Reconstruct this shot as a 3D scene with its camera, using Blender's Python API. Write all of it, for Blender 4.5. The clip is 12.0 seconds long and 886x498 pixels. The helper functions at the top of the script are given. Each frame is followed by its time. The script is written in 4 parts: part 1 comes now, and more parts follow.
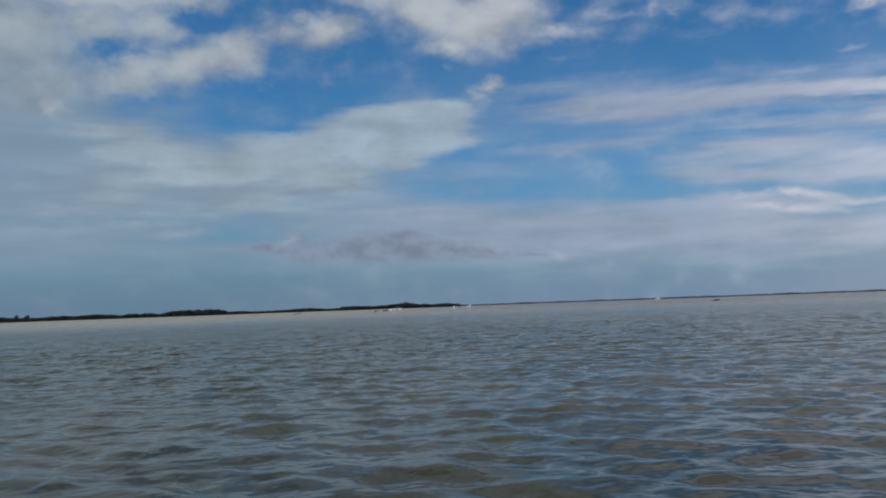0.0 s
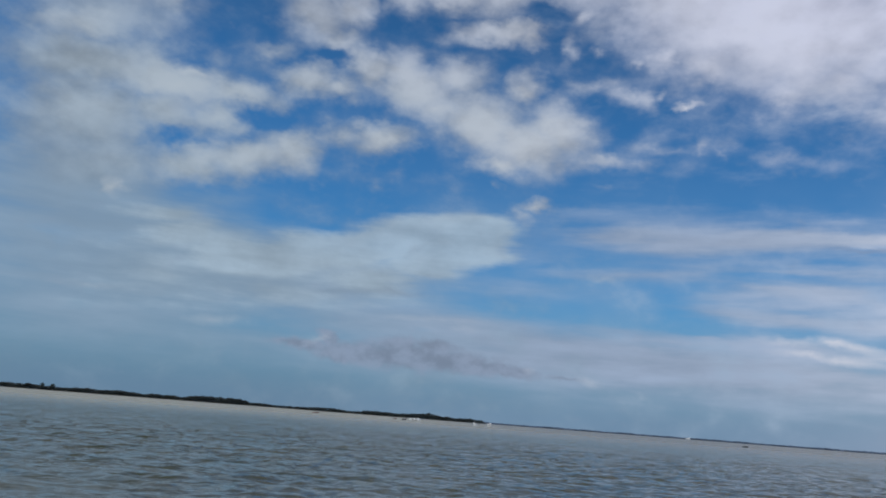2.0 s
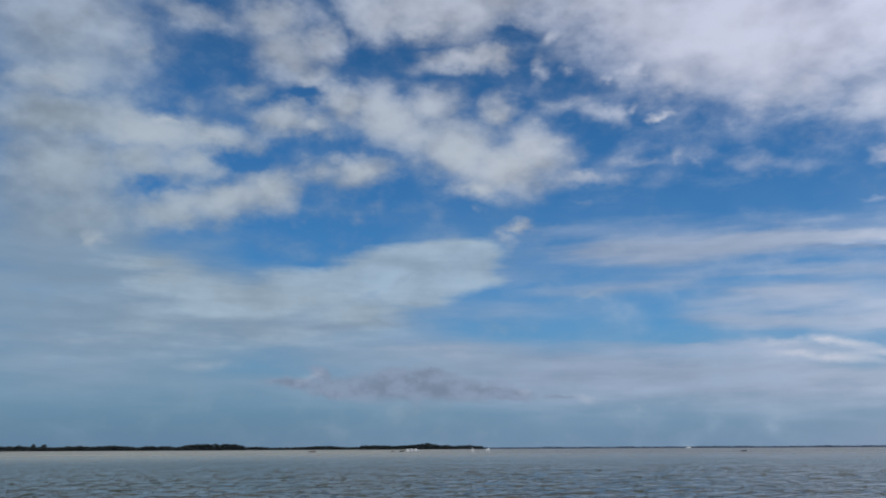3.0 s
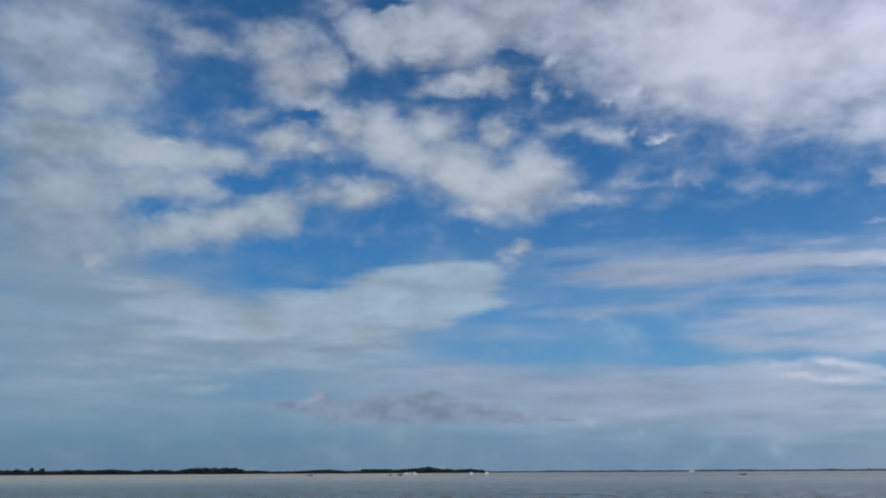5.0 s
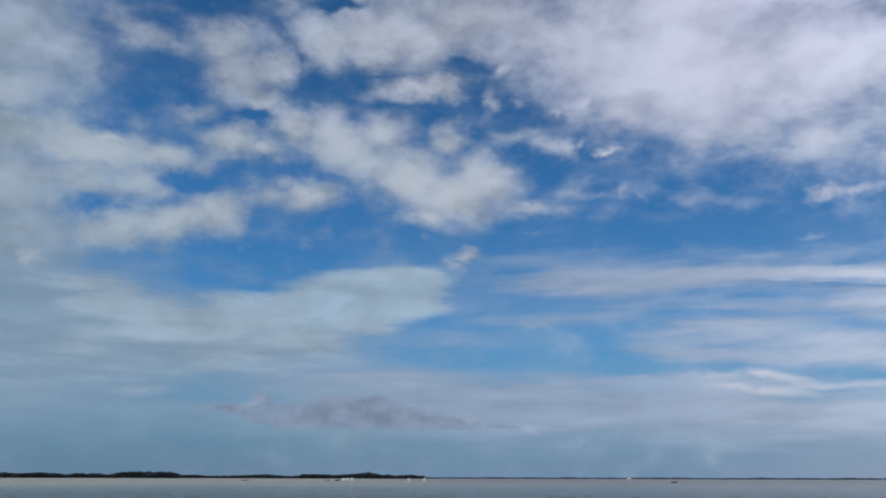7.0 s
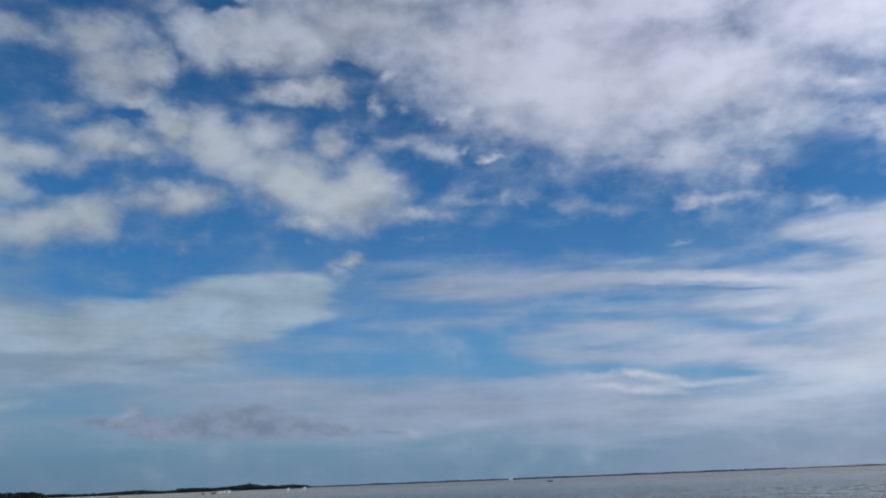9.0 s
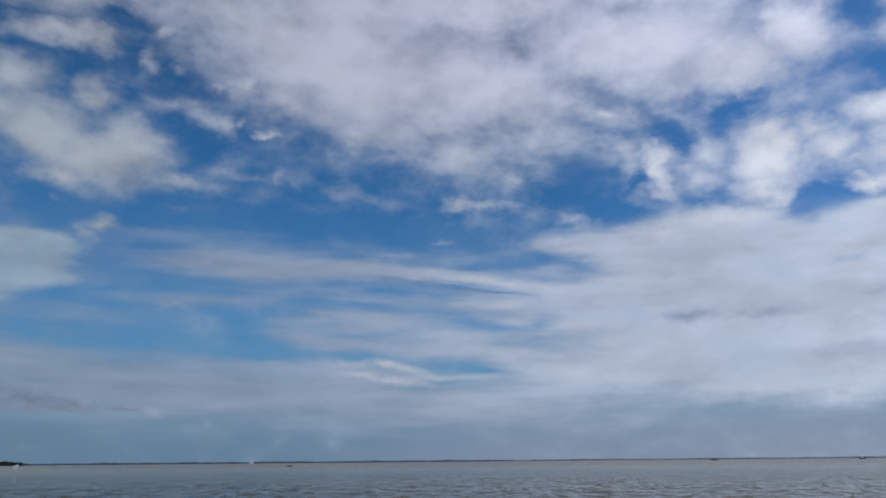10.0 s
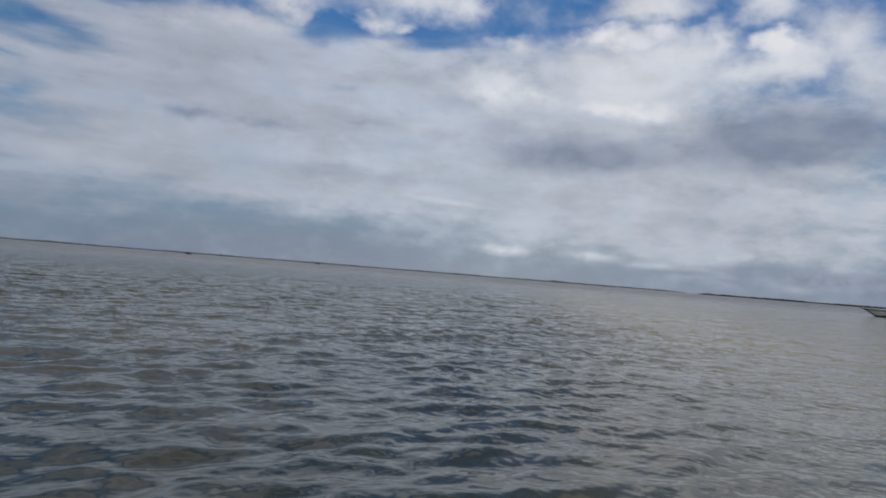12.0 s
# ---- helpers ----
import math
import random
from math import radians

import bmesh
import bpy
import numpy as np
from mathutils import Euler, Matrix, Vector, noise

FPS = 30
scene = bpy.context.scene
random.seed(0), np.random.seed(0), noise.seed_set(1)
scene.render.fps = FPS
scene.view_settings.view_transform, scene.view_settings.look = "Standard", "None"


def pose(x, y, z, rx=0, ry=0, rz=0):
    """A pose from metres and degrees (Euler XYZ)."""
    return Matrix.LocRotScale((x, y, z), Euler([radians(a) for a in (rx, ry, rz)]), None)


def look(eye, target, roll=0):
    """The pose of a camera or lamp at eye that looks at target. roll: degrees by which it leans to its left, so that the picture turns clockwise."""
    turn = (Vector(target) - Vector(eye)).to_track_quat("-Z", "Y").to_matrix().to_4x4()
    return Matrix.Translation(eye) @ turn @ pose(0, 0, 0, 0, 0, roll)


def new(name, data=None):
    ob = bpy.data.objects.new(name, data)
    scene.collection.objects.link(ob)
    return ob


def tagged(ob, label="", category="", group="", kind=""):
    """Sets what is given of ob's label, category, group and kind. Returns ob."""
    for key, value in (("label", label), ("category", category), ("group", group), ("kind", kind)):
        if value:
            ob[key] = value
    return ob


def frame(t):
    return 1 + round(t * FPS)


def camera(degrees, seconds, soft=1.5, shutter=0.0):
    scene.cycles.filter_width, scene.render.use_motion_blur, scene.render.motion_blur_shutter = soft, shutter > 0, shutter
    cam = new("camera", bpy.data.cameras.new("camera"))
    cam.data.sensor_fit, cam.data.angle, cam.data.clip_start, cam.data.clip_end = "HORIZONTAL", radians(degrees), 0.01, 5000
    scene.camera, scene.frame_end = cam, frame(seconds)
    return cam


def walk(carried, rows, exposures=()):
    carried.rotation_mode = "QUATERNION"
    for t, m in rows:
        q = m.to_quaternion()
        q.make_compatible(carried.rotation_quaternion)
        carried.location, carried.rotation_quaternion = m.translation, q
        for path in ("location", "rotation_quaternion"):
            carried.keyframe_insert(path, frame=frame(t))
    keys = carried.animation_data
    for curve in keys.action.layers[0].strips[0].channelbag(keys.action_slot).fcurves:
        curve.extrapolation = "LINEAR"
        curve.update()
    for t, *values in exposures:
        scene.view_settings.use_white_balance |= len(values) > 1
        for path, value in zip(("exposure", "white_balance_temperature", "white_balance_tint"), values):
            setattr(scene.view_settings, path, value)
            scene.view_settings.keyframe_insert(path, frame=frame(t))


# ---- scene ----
cam = camera(58.4, 12.0, soft=1.9)

EYE = 1.0      # height of the lens over the water
DRIFT = 0.6    # metres a second at which the boat slides east


def toward(az, el):
    a, e = radians(az), radians(el)
    return Vector((math.sin(a) * math.cos(e), math.cos(a) * math.cos(e), math.sin(e)))


def place(t, az, dist):
    """The spot on the water at that bearing and distance from the boat at t seconds."""
    return Vector((DRIFT * (t - 6.0) + dist * math.sin(radians(az)), dist * math.cos(radians(az)), 0.0))


# seconds, bearing, elevation, lean
WALK = [
    (0.0, 1.10, 4.16, -2.04), (0.3, 3.22, 0.87, -1.17), (0.5, 4.47, 3.21, 2.67), (0.6, 4.52, 3.15, 2.39), (0.9, 4.07, 2.26, -0.09), (1.0, 2.84, 3.40, 0.15), (1.2, 2.06, 3.72, 0.08), (1.5, 0.73, 8.46, 2.41),
    (1.8, -0.73, 10.03, 3.38), (2.0, -1.63, 12.16, 4.43), (2.2, 0.53, 11.94, 4.27), (2.5, 1.37, 13.16, 1.38), (3.0, -0.60, 14.16, -0.27), (3.5, -0.23, 14.45, -0.07), (3.7, -1.18, 15.37, -0.35), (5.3, -0.27, 15.83, -0.24),
    (5.5, 0.21, 15.93, -0.10), (6.0, 1.34, 16.27, 0.37), (6.5, 2.27, 16.17, 0.52), (6.7, 2.65, 16.06, 0.35), (8.3, 6.40, 17.02, -0.79), (8.5, 7.03, 16.80, -1.17), (9.0, 11.94, 16.39, -2.23), (9.5, 18.67, 16.80, -4.57),
    (10.0, 29.27, 15.02, -0.51), (10.5, 36.70, 12.79, 4.84), (11.0, 47.87, 10.09, 5.52), (11.5, 59.86, 6.46, 4.94), (12.0, 65.13, 1.76, 4.54),
]
walk(cam, [(t, look((DRIFT * (t - 6.0), 0.0, EYE), Vector((DRIFT * (t - 6.0), 0.0, EYE)) + toward(az, el), lean)) for t, az, el, lean in WALK],
     exposures=[(0.0, -0.09, 6500, 10), (0.5, 0.25, 6550, 10), (1.0, 0.27, 6550, 10), (1.5, 0.17, 6500, 10), (2.0, -0.03, 6200, 10), (5.0, -0.04, 6150, 10), (8.5, -0.06, 6150, 10), (9.0, -0.12, 6150, 10), (9.5, -0.15, 6150, 10), (10.0, -0.36, 6050, 10), (10.5, -0.50, 6050, 10), (11.0, -0.47, 6000, 10), (11.5, -0.66, 6100, 10), (12.0, -0.52, 6400, 10)])

# ---- light ----
SUN_AZ, SUN_EL = 240.0, 60.0
sun = new("sun", bpy.data.lights.new("sun", "SUN"))
sun.data.energy, sun.data.angle, sun.data.color = 2.2, radians(0.6), (1.0, 0.95, 0.88)
sun.matrix_world = look(toward(SUN_AZ, SUN_EL) * 100, (0, 0, 0))

world = bpy.data.worlds.new("sky")
scene.world = world
world.use_nodes = True
wt = world.node_tree
wt.nodes.clear()


class Net:
    """Short hand for building node trees."""

    def __init__(self, tree):
        self.tree = tree

    def node(self, kind):
        return self.tree.nodes.new(kind)

    def put(self, socket, value):
        if isinstance(value, bpy.types.NodeSocket):
            self.tree.links.new(value, socket)
        else:
            socket.default_value = value

    def math(self, op, a, b=0.0, c=0.0, clamp=False):
        n = self.node("ShaderNodeMath")
        n.operation, n.use_clamp = op, clamp
        for s, v in zip(n.inputs, (a, b, c)):
            self.put(s, v)
        return n.outputs[0]

    def vec(self, op, a, b=(0, 0, 0), scale=None):
        n = self.node("ShaderNodeVectorMath")
        n.operation = op
        self.put(n.inputs[0], a)
        self.put(n.inputs[1], b)
        if scale is not None:
            self.put(n.inputs["Scale"], scale)
        return n.outputs["Vector"]

    def ramp(self, value, lo, hi, out0=0.0, out1=1.0, smooth=True):
        n = self.node("ShaderNodeMapRange")
        n.interpolation_type = "SMOOTHSTEP" if smooth else "LINEAR"
        for s, v in zip(n.inputs[:5], (value, lo, hi, out0, out1)):
            self.put(s, v)
        return n.outputs[0]

    def noise(self, vector, scale, detail=5.0, rough=0.55, distortion=0.0, colour=False):
        n = self.node("ShaderNodeTexNoise")
        self.put(n.inputs["Vector"], vector)
        for key, v in (("Scale", scale), ("Detail", detail), ("Roughness", rough), ("Distortion", distortion)):
            self.put(n.inputs[key], v)
        return n.outputs["Color" if colour else "Fac"]

    def mix(self, fac, a, b):
        n = self.node("ShaderNodeMix")
        n.data_type = "RGBA"
        self.put(n.inputs[0], fac)
        self.put(n.inputs[6], (*a, 1.0) if isinstance(a, tuple) else a)
        self.put(n.inputs[7], (*b, 1.0) if isinstance(b, tuple) else b)
        return n.outputs[2]


W = Net(wt)
way = W.node("ShaderNodeTexCoord").outputs["Generated"]
split = W.node("ShaderNodeSeparateXYZ")
W.put(split.inputs[0], way)
wx, wy, wz = split.outputs
bearing = W.math("MULTIPLY", W.math("ARCTAN2", wx, wy), 180 / math.pi)
height = W.math("MULTIPLY", W.math("ARCSINE", wz), 180 / math.pi)
flat = W.node("ShaderNodeCombineXYZ")
W.put(flat.inputs[0], bearing)
W.put(flat.inputs[1], height)
flat = flat.outputs[0]

# billows: the forms are pushed about by noise at three sizes
puffy_way = W.vec("MULTIPLY", way, (1.0, 1.0, 1.5))
streak_way = W.vec("MULTIPLY", way, (1.0, 1.0, 7.0))


rise = W.ramp(height, 0.0, 22.0, 0.12, 0.75)


def pushed(at, *sizes):
    p = at
    for vector, scale, amount, flatness in sizes:
        off = W.vec("SUBTRACT", W.noise(vector, scale, 3.0, 0.55, colour=True), (0.5, 0.5, 0.5))
        spread = W.node("ShaderNodeCombineXYZ")
        W.put(spread.inputs[0], amount)
        W.put(spread.inputs[1], W.math("MULTIPLY", rise, amount * flatness))
        p = W.vec("ADD", p, W.vec("MULTIPLY", off, spread.outputs[0]))
    return p


puff_at = pushed(flat, (puffy_way, 8.0, 0.8, 1.0), (puffy_way, 24.0, 2.8, 1.0), (puffy_way, 70.0, 0.8, 1.0))
sheet_at = pushed(flat, (streak_way, 3.0, 5.0, 0.5), (streak_way, 9.0, 3.0, 0.4))
wing_at = pushed(flat, (puffy_way, 9.0, 2.0, 0.5), (streak_way, 9.0, 2.4, 0.5), (puffy_way, 40.0, 1.2, 0.6))
low_at = pushed(flat, (puffy_way, 12.0, 1.2, 1.0), (puffy_way, 45.0, 1.6, 2.0), (puffy_way, 110.0, 0.7, 2.0))
layers = {"heap": (puff_at, []), "hole": (puff_at, []), "gap": (wing_at, []), "sheet": (sheet_at, []), "bright": (puff_at, []), "dark": (puff_at, []), "wing": (wing_at, []), "low": (low_at, [])}


def cloud_form(layer, lobes):
    """Lobes of one cloud: bearing, elevation, half width, half height, slope and weight, in degrees."""
    layers[layer][1].extend(lobes)


# heaps of cloud and the gaps in them
cloud_form("heap", [(-28.6, 27.7, 8.9, 6.3, 18, 1), (-25.6, 27.1, 4.5, 4.2, 67, 0.9), (-23.8, 26.2, 2.9, 2.4, 18, 0.7), (-21.6, 25.9, 3.9, 3.1, 14, 0.35), (-19.6, 29.2, 6.6, 1.4, -8, 0.7), (-17.5, 29.0, 3.4, 1.5, 1, 0.6), (-28.0, 24.1, 8.7, 3.2, 13, 0.95)])  # west top
cloud_form("heap", [(-28.0, 21.5, 10.8, 3.9, 6, 1), (-22.9, 21.4, 8.0, 2.6, 1, 1), (-17.7, 21.3, 5.2, 1.8, -6, 0.95), (-27.5, 18.1, 8.5, 6.0, 11, 1), (-23.0, 19.2, 6.7, 2.8, 9, 0.85), (-18.9, 19.4, 4.5, 2.6, 17, 0.85), (-16.3, 17.2, 7.5, 2.7, 17, 1), (-13.5, 18.1, 3.4, 2.8, 5, 1), (-20.4, 16.1, 7.4, 2.3, 12, 1), (-25.7, 15.5, 8.6, 3.4, 8, 0.8), (-25.0, 13.7, 1.4, 0.72, 51, 0.8), (-15.4, 24.7, 4.5, 1.0, 7, 0.5), (-19.7, 23.7, 2.6, 1.4, 9, 0.4), (-14.0, 22.7, 2.1, 1.9, 13, 0.4)])  # west bank
cloud_form("hole", [(-21.5, 17.8, 3.7, 0.9, 13, 0.45), (-15.6, 20.1, 2.8, 1.1, -2, 0.7), (-11.0, 24.8, 1.7, 0.7, 5, 0.7), (-22.0, 23.0, 2.4, 0.8, 0, 0.35), (-5.2, 33.0, 2.6, 0.7, 3, 0.9), (5.2, 29.0, 1.7, 1.2, -2, 0.5)])  # west gaps
cloud_form("heap", [(-13.7, 29.6, 4.5, 2.6, 8, 1), (-12.7, 27.5, 5.0, 3.3, -12, 1), (-10.2, 28.2, 2.9, 2.7, 11, 0.95), (-11.1, 26.0, 3.2, 1.6, -3, 0.85), (-12.7, 22.9, 3.3, 2.0, 6, 1), (-10.5, 22.9, 3.7, 1.8, 5, 0.9), (-8.1, 24.5, 4.3, 2.5, -8, 1), (-5.0, 23.7, 6.3, 3.1, -15, 1), (-1.5, 24.1, 4.4, 2.5, 1, 0.85), (-7.0, 19.6, 4.1, 1.9, 8, 0.95), (-10.0, 19.5, 3.1, 1.6, 4, 0.65), (-9.0, 20.4, 2.1, 0.9, 4, 0.5)])  # middle west
cloud_form("heap", [(0.3, 21.4, 6.4, 3.7, -16, 1), (4.2, 20.0, 6.3, 3.3, -10, 1), (6.4, 21.0, 4.7, 3.0, -19, 1), (3.5, 23.9, 2.5, 2.4, -3, 0.85), (2.0, 18.7, 3.6, 1.5, 0, 0.9), (9.9, 18.9, 4.9, 1.1, -5, 0.65), (12.0, 18.9, 3.5, 0.9, -3, 0.45), (-2.8, 22.0, 4.4, 2.0, -7, 0.8)])  # middle east
cloud_form("heap", [(-5.4, 30.3, 5.1, 2.7, -4, 1), (-1.6, 31.3, 8.0, 3.5, -2, 1), (-7.1, 31.0, 3.1, 2.4, -2, 0.85), (-2.6, 29.8, 5.7, 1.8, -2, 0.95), (1.5, 30.9, 6.5, 3.5, 0, 0.95), (4.3, 31.5, 6.1, 2.8, -1, 0.9), (-9.8, 32.5, 3.0, 1.4, 6, 0.5), (1.5, 27.7, 6.2, 1.4, 5, 1), (-1.5, 27.4, 3.6, 1.1, 10, 0.65), (3.9, 27.7, 2.4, 1.4, -1, 0.85), (0.1, 35.1, 15.7, 3.7, 1, 0.9), (9.4, 34.9, 15.5, 3.6, -4, 0.9)])  # top bank
cloud_form("heap", [(7.9, 28.7, 1.8, 1.0, 16, 0.65), (7.1, 26.9, 1.8, 1.0, 70, 0.52), (9.2, 26.5, 1.5, 0.8, -3, 0.55), (8.7, 24.0, 3.6, 1.2, 11, 0.52), (11.3, 23.3, 3.1, 1.3, -12, 0.56), (12.7, 23.0, 2.1, 1.2, -17, 0.56), (13.8, 23.5, 1.1, 0.6, 22, 0.5), (15.9, 22.8, 1.4, 0.46, 14, 0.8), (14.5, 26.0, 2.8, 1.7, 7, 0.8), (12.2, 25.6, 1.9, 0.9, -4, 0.55), (16.8, 19.9, 1.5, 0.81, 49, 0.36), (18.0, 19.4, 1.3, 0.79, -53, 0.34), (22.6, 18.7, 8.2, 1.1, -11, 0.36), (14.2, 19.7, 5.5, 0.8, 1, 0.34)])  # east scraps
cloud_form("heap", [(30.9, 18.2, 2.5, 1.1, 2, 0.75), (29.5, 15.5, 2.0, 0.42, 1, 0.45), (5.4, 15.7, 2.5, 0.9, -1, 0.8), (4.0, 15.0, 1.8, 1.0, -49, 0.45), (10.7, 17.1, 1.8, 0.67, -7, 0.5), (2.0, 17.0, 1.3, 0.54, 0, 0.4), (10.2, 10.5, 2.0, 0.53, -1, 0.4), (-6.9, 16.4, 2.1, 0.82, -31, 0.33)])  # loose scraps
cloud_form("heap", [(21.7, 28.2, 20.4, 7.7, -14, 1.15), (6.1, 32.4, 13.1, 4.1, -2, 0.95), (17.6, 29.1, 12.1, 6.2, -14, 1), (23.5, 26.6, 11.2, 5.8, -10, 1), (22.0, 31.3, 17.2, 4.8, -9, 1), (11.3, 31.2, 8.2, 3.4, -4, 0.8), (17.5, 25.5, 5.9, 2.6, -24, 0.85), (22.7, 23.1, 7.2, 1.8, -13, 0.6), (30.3, 21.7, 4.6, 3.0, -12, 0.5)])  # east bank
cloud_form("heap", [(31.6, 26.8, 16.0, 5.5, -11, 1), (44.8, 28.5, 17.6, 5.3, -4, 1), (51.3, 26.6, 10.4, 3.9, -2, 1), (55.6, 27.7, 4.7, 3.9, -13, 1), (30.0, 22.1, 6.4, 4.0, -10, 0.6), (25.9, 23.5, 7.6, 3.3, -18, 0.75), (34.2, 19.7, 3.9, 2.3, -4, 0.55), (31.0, 31.9, 22.5, 3.6, -2, 1), (46.8, 32.7, 22.2, 4.1, -5, 1), (42.1, 24.0, 4.3, 2.0, -15, 0.7)])  # east bank edge
cloud_form("hole", [(39.7, 20.1, 3.5, 2.3, 3, 0.75), (42.5, 17.1, 4.2, 0.8, -8, 0.4), (46.7, 22.1, 3.1, 1.1, -36, 0.75), (51.4, 23.6, 2.3, 0.9, 8, 0.7), (56.0, 16.3, 2.8, 1.3, 10, 0.9), (63.5, 16.2, 3.9, 1.0, 6, 0.9), (43.7, 19.3, 2.1, 0.52, 41, 0.4), (26.9, 16.3, 9.3, 1.1, -6, 0.4), (17.6, 16.4, 9.5, 2.2, -2, 0.4)])  # east gaps
cloud_form("heap", [(45.3, 20.0, 4.2, 1.7, -71, 0.9), (42.6, 21.6, 2.6, 2.4, -5, 0.55), (48.0, 19.1, 3.3, 1.9, 1, 0.65), (52.8, 19.8, 4.2, 4.0, -24, 1), (53.6, 21.0, 3.7, 2.7, -4, 0.95), (52.5, 17.5, 3.7, 1.7, 0, 0.9), (56.1, 21.3, 3.2, 1.8, -3, 0.75), (60.6, 21.5, 5.0, 1.9, -19, 0.9), (63.0, 19.8, 5.6, 2.3, -15, 1), (65.4, 18.9, 2.6, 1.7, -17, 0.9), (58.9, 17.3, 2.0, 1.4, -3, 0.9), (61.2, 17.0, 1.5, 0.62, -2, 0.65), (32.6, 18.1, 3.9, 0.81, -2, 0.55), (39.1, 16.9, 3.5, 0.9, -15, 0.4)])  # broken middle
cloud_form("heap", [(49.6, 16.2, 7.4, 1.6, -2, 0.75), (57.0, 20.0, 3.8, 2.3, -3, 0.75), (49.3, 20.6, 4.1, 2.9, -1, 0.6), (58.5, 19.0, 3.7, 1.6, -3, 0.6), (45.2, 21.4, 8.5, 5.9, -16, 0.42), (55.1, 23.3, 10.6, 2.5, -2, 0.42), (38.7, 22.7, 5.1, 4.0, 2, 0.4), (45.5, 15.6, 6.2, 1.2, -2, 0.6)])  # broken middle
cloud_form("heap", [(64.3, 28.4, 5.1, 2.8, -10, 0.95), (67.3, 27.4, 4.0, 3.3, -22, 0.95), (62.0, 26.2, 2.2, 1.8, -15, 0.45), (65.3, 25.3, 2.6, 1.2, -8, 0.45), (60.7, 15.9, 4.8, 0.75, 1, 0.6)])  # south-east top
cloud_form("heap", [(77.6, 22.1, 5.3, 2.6, 16, 0.95), (78.4, 19.4, 6.0, 2.0, 6, 1), (82.4, 23.2, 4.5, 1.7, 5, 0.85), (86.5, 19.4, 3.7, 2.0, -6, 0.9), (88.7, 21.7, 3.3, 1.7, -8, 0.6), (77.2, 17.1, 6.7, 1.6, 5, 1), (79.4, 17.7, 2.2, 1.1, -2, 1), (69.6, 16.4, 3.4, 1.1, 2, 0.7), (68.2, 13.7, 5.5, 2.0, -5, 0.95), (79.9, 14.4, 11.7, 3.8, 0, 1), (87.7, 15.8, 3.6, 2.6, -1, 1), (87.0, 17.0, 2.3, 1.4, 12, 1.1), (83.6, 16.6, 2.7, 1.9, -85, 0.85)])  # broken east
cloud_form("heap", [(69.2, 13.0, 5.8, 2.0, -6, 1), (76.9, 15.2, 8.5, 3.2, 6, 1), (80.7, 15.6, 7.6, 2.8, 0, 1), (88.4, 16.1, 3.7, 2.4, 0, 1.1), (86.0, 14.9, 7.1, 2.1, 4, 1), (91.3, 17.2, 5.2, 3.3, -27, 0.8), (77.4, 18.9, 8.4, 1.7, 10, 0.7), (93.4, 14.3, 4.3, 3.4, -13, 0.9), (58.8, 17.1, 2.3, 1.3, -11, 0.5), (61.9, 19.1, 8.2, 2.2, 5, 0.8), (56.4, 16.1, 4.0, 0.9, -7, 0.4)])  # east crown
cloud_form("heap", [(69.4, 2.2, 3.4, 0.9, 4, 0.7), (75.7, 2.1, 3.3, 1.0, -1, 0.65), (79.0, 1.7, 3.2, 0.79, 1, 0.55), (85.3, 2.7, 2.1, 0.64, 4, 0.7), (82.6, 2.4, 2.8, 0.65, 4, 0.5)])  # low puffs
cloud_form("sheet", [(47.6, 15.3, 10.2, 2.3, -3, 0.6), (41.4, 14.8, 8.4, 1.5, -6, 0.5), (59.3, 14.0, 10.0, 2.8, -1, 0.7)])  # sheet under the broken cloud
cloud_form("wing", [(-0.5, 12.9, 6.4, 3.3, 5, 0.95), (-4.6, 12.6, 7.6, 2.8, 8, 0.95), (-7.9, 11.6, 7.4, 2.5, 12, 0.92), (-12.2, 10.7, 7.8, 2.9, 11, 0.88), (-16.4, 10.1, 6.3, 3.1, 3, 0.75), (-20.1, 11.4, 5.7, 2.4, 10, 0.65), (-21.3, 12.4, 6.6, 1.3, 5, 0.6), (-6.2, 9.6, 10.1, 3.0, 4, 0.6), (-2.9, 10.8, 5.5, 1.6, 1, 0.85), (-13.9, 8.1, 12.7, 3.5, 2, 0.5), (-21.3, 8.5, 12.8, 5.0, 3, 0.45), (1.6, 13.8, 3.2, 2.0, 0, 0.7)])  # wing
cloud_form("low", [(-3.9, 4.3, 7.3, 1.5, 1, 0.95), (-7.5, 4.2, 4.2, 1.2, 1, 1), (-0.3, 4.1, 6.7, 1.2, -2, 0.95), (3.3, 3.8, 3.7, 0.65, -6, 1), (-11.0, 4.5, 3.2, 0.64, -3, 0.9), (-9.3, 5.1, 1.4, 0.76, -28, 0.95), (-4.4, 5.0, 2.7, 1.0, 1, 0.85), (-1.8, 5.1, 3.0, 1.0, 1, 0.85), (7.4, 3.5, 2.3, 0.32, 0, 0.6), (12.3, 2.8, 0.9, 0.26, -20, 0.3)])  # low bank
cloud_form("bright", [(-9.9, 4.9, 1.1, 0.39, 26, 0.22), (9.4, 3.3, 1.4, 0.44, -10, 0.2), (12.5, 2.7, 1.0, 0.28, -20, 0.15), (4.9, 4.0, 0.7, 0.22, 0, 0.12), (-15.8, 5.7, 1.8, 0.43, 2, 0.2), (-0.4, 6.5, 3.5, 0.4, -1, 0.25)])  # small crests
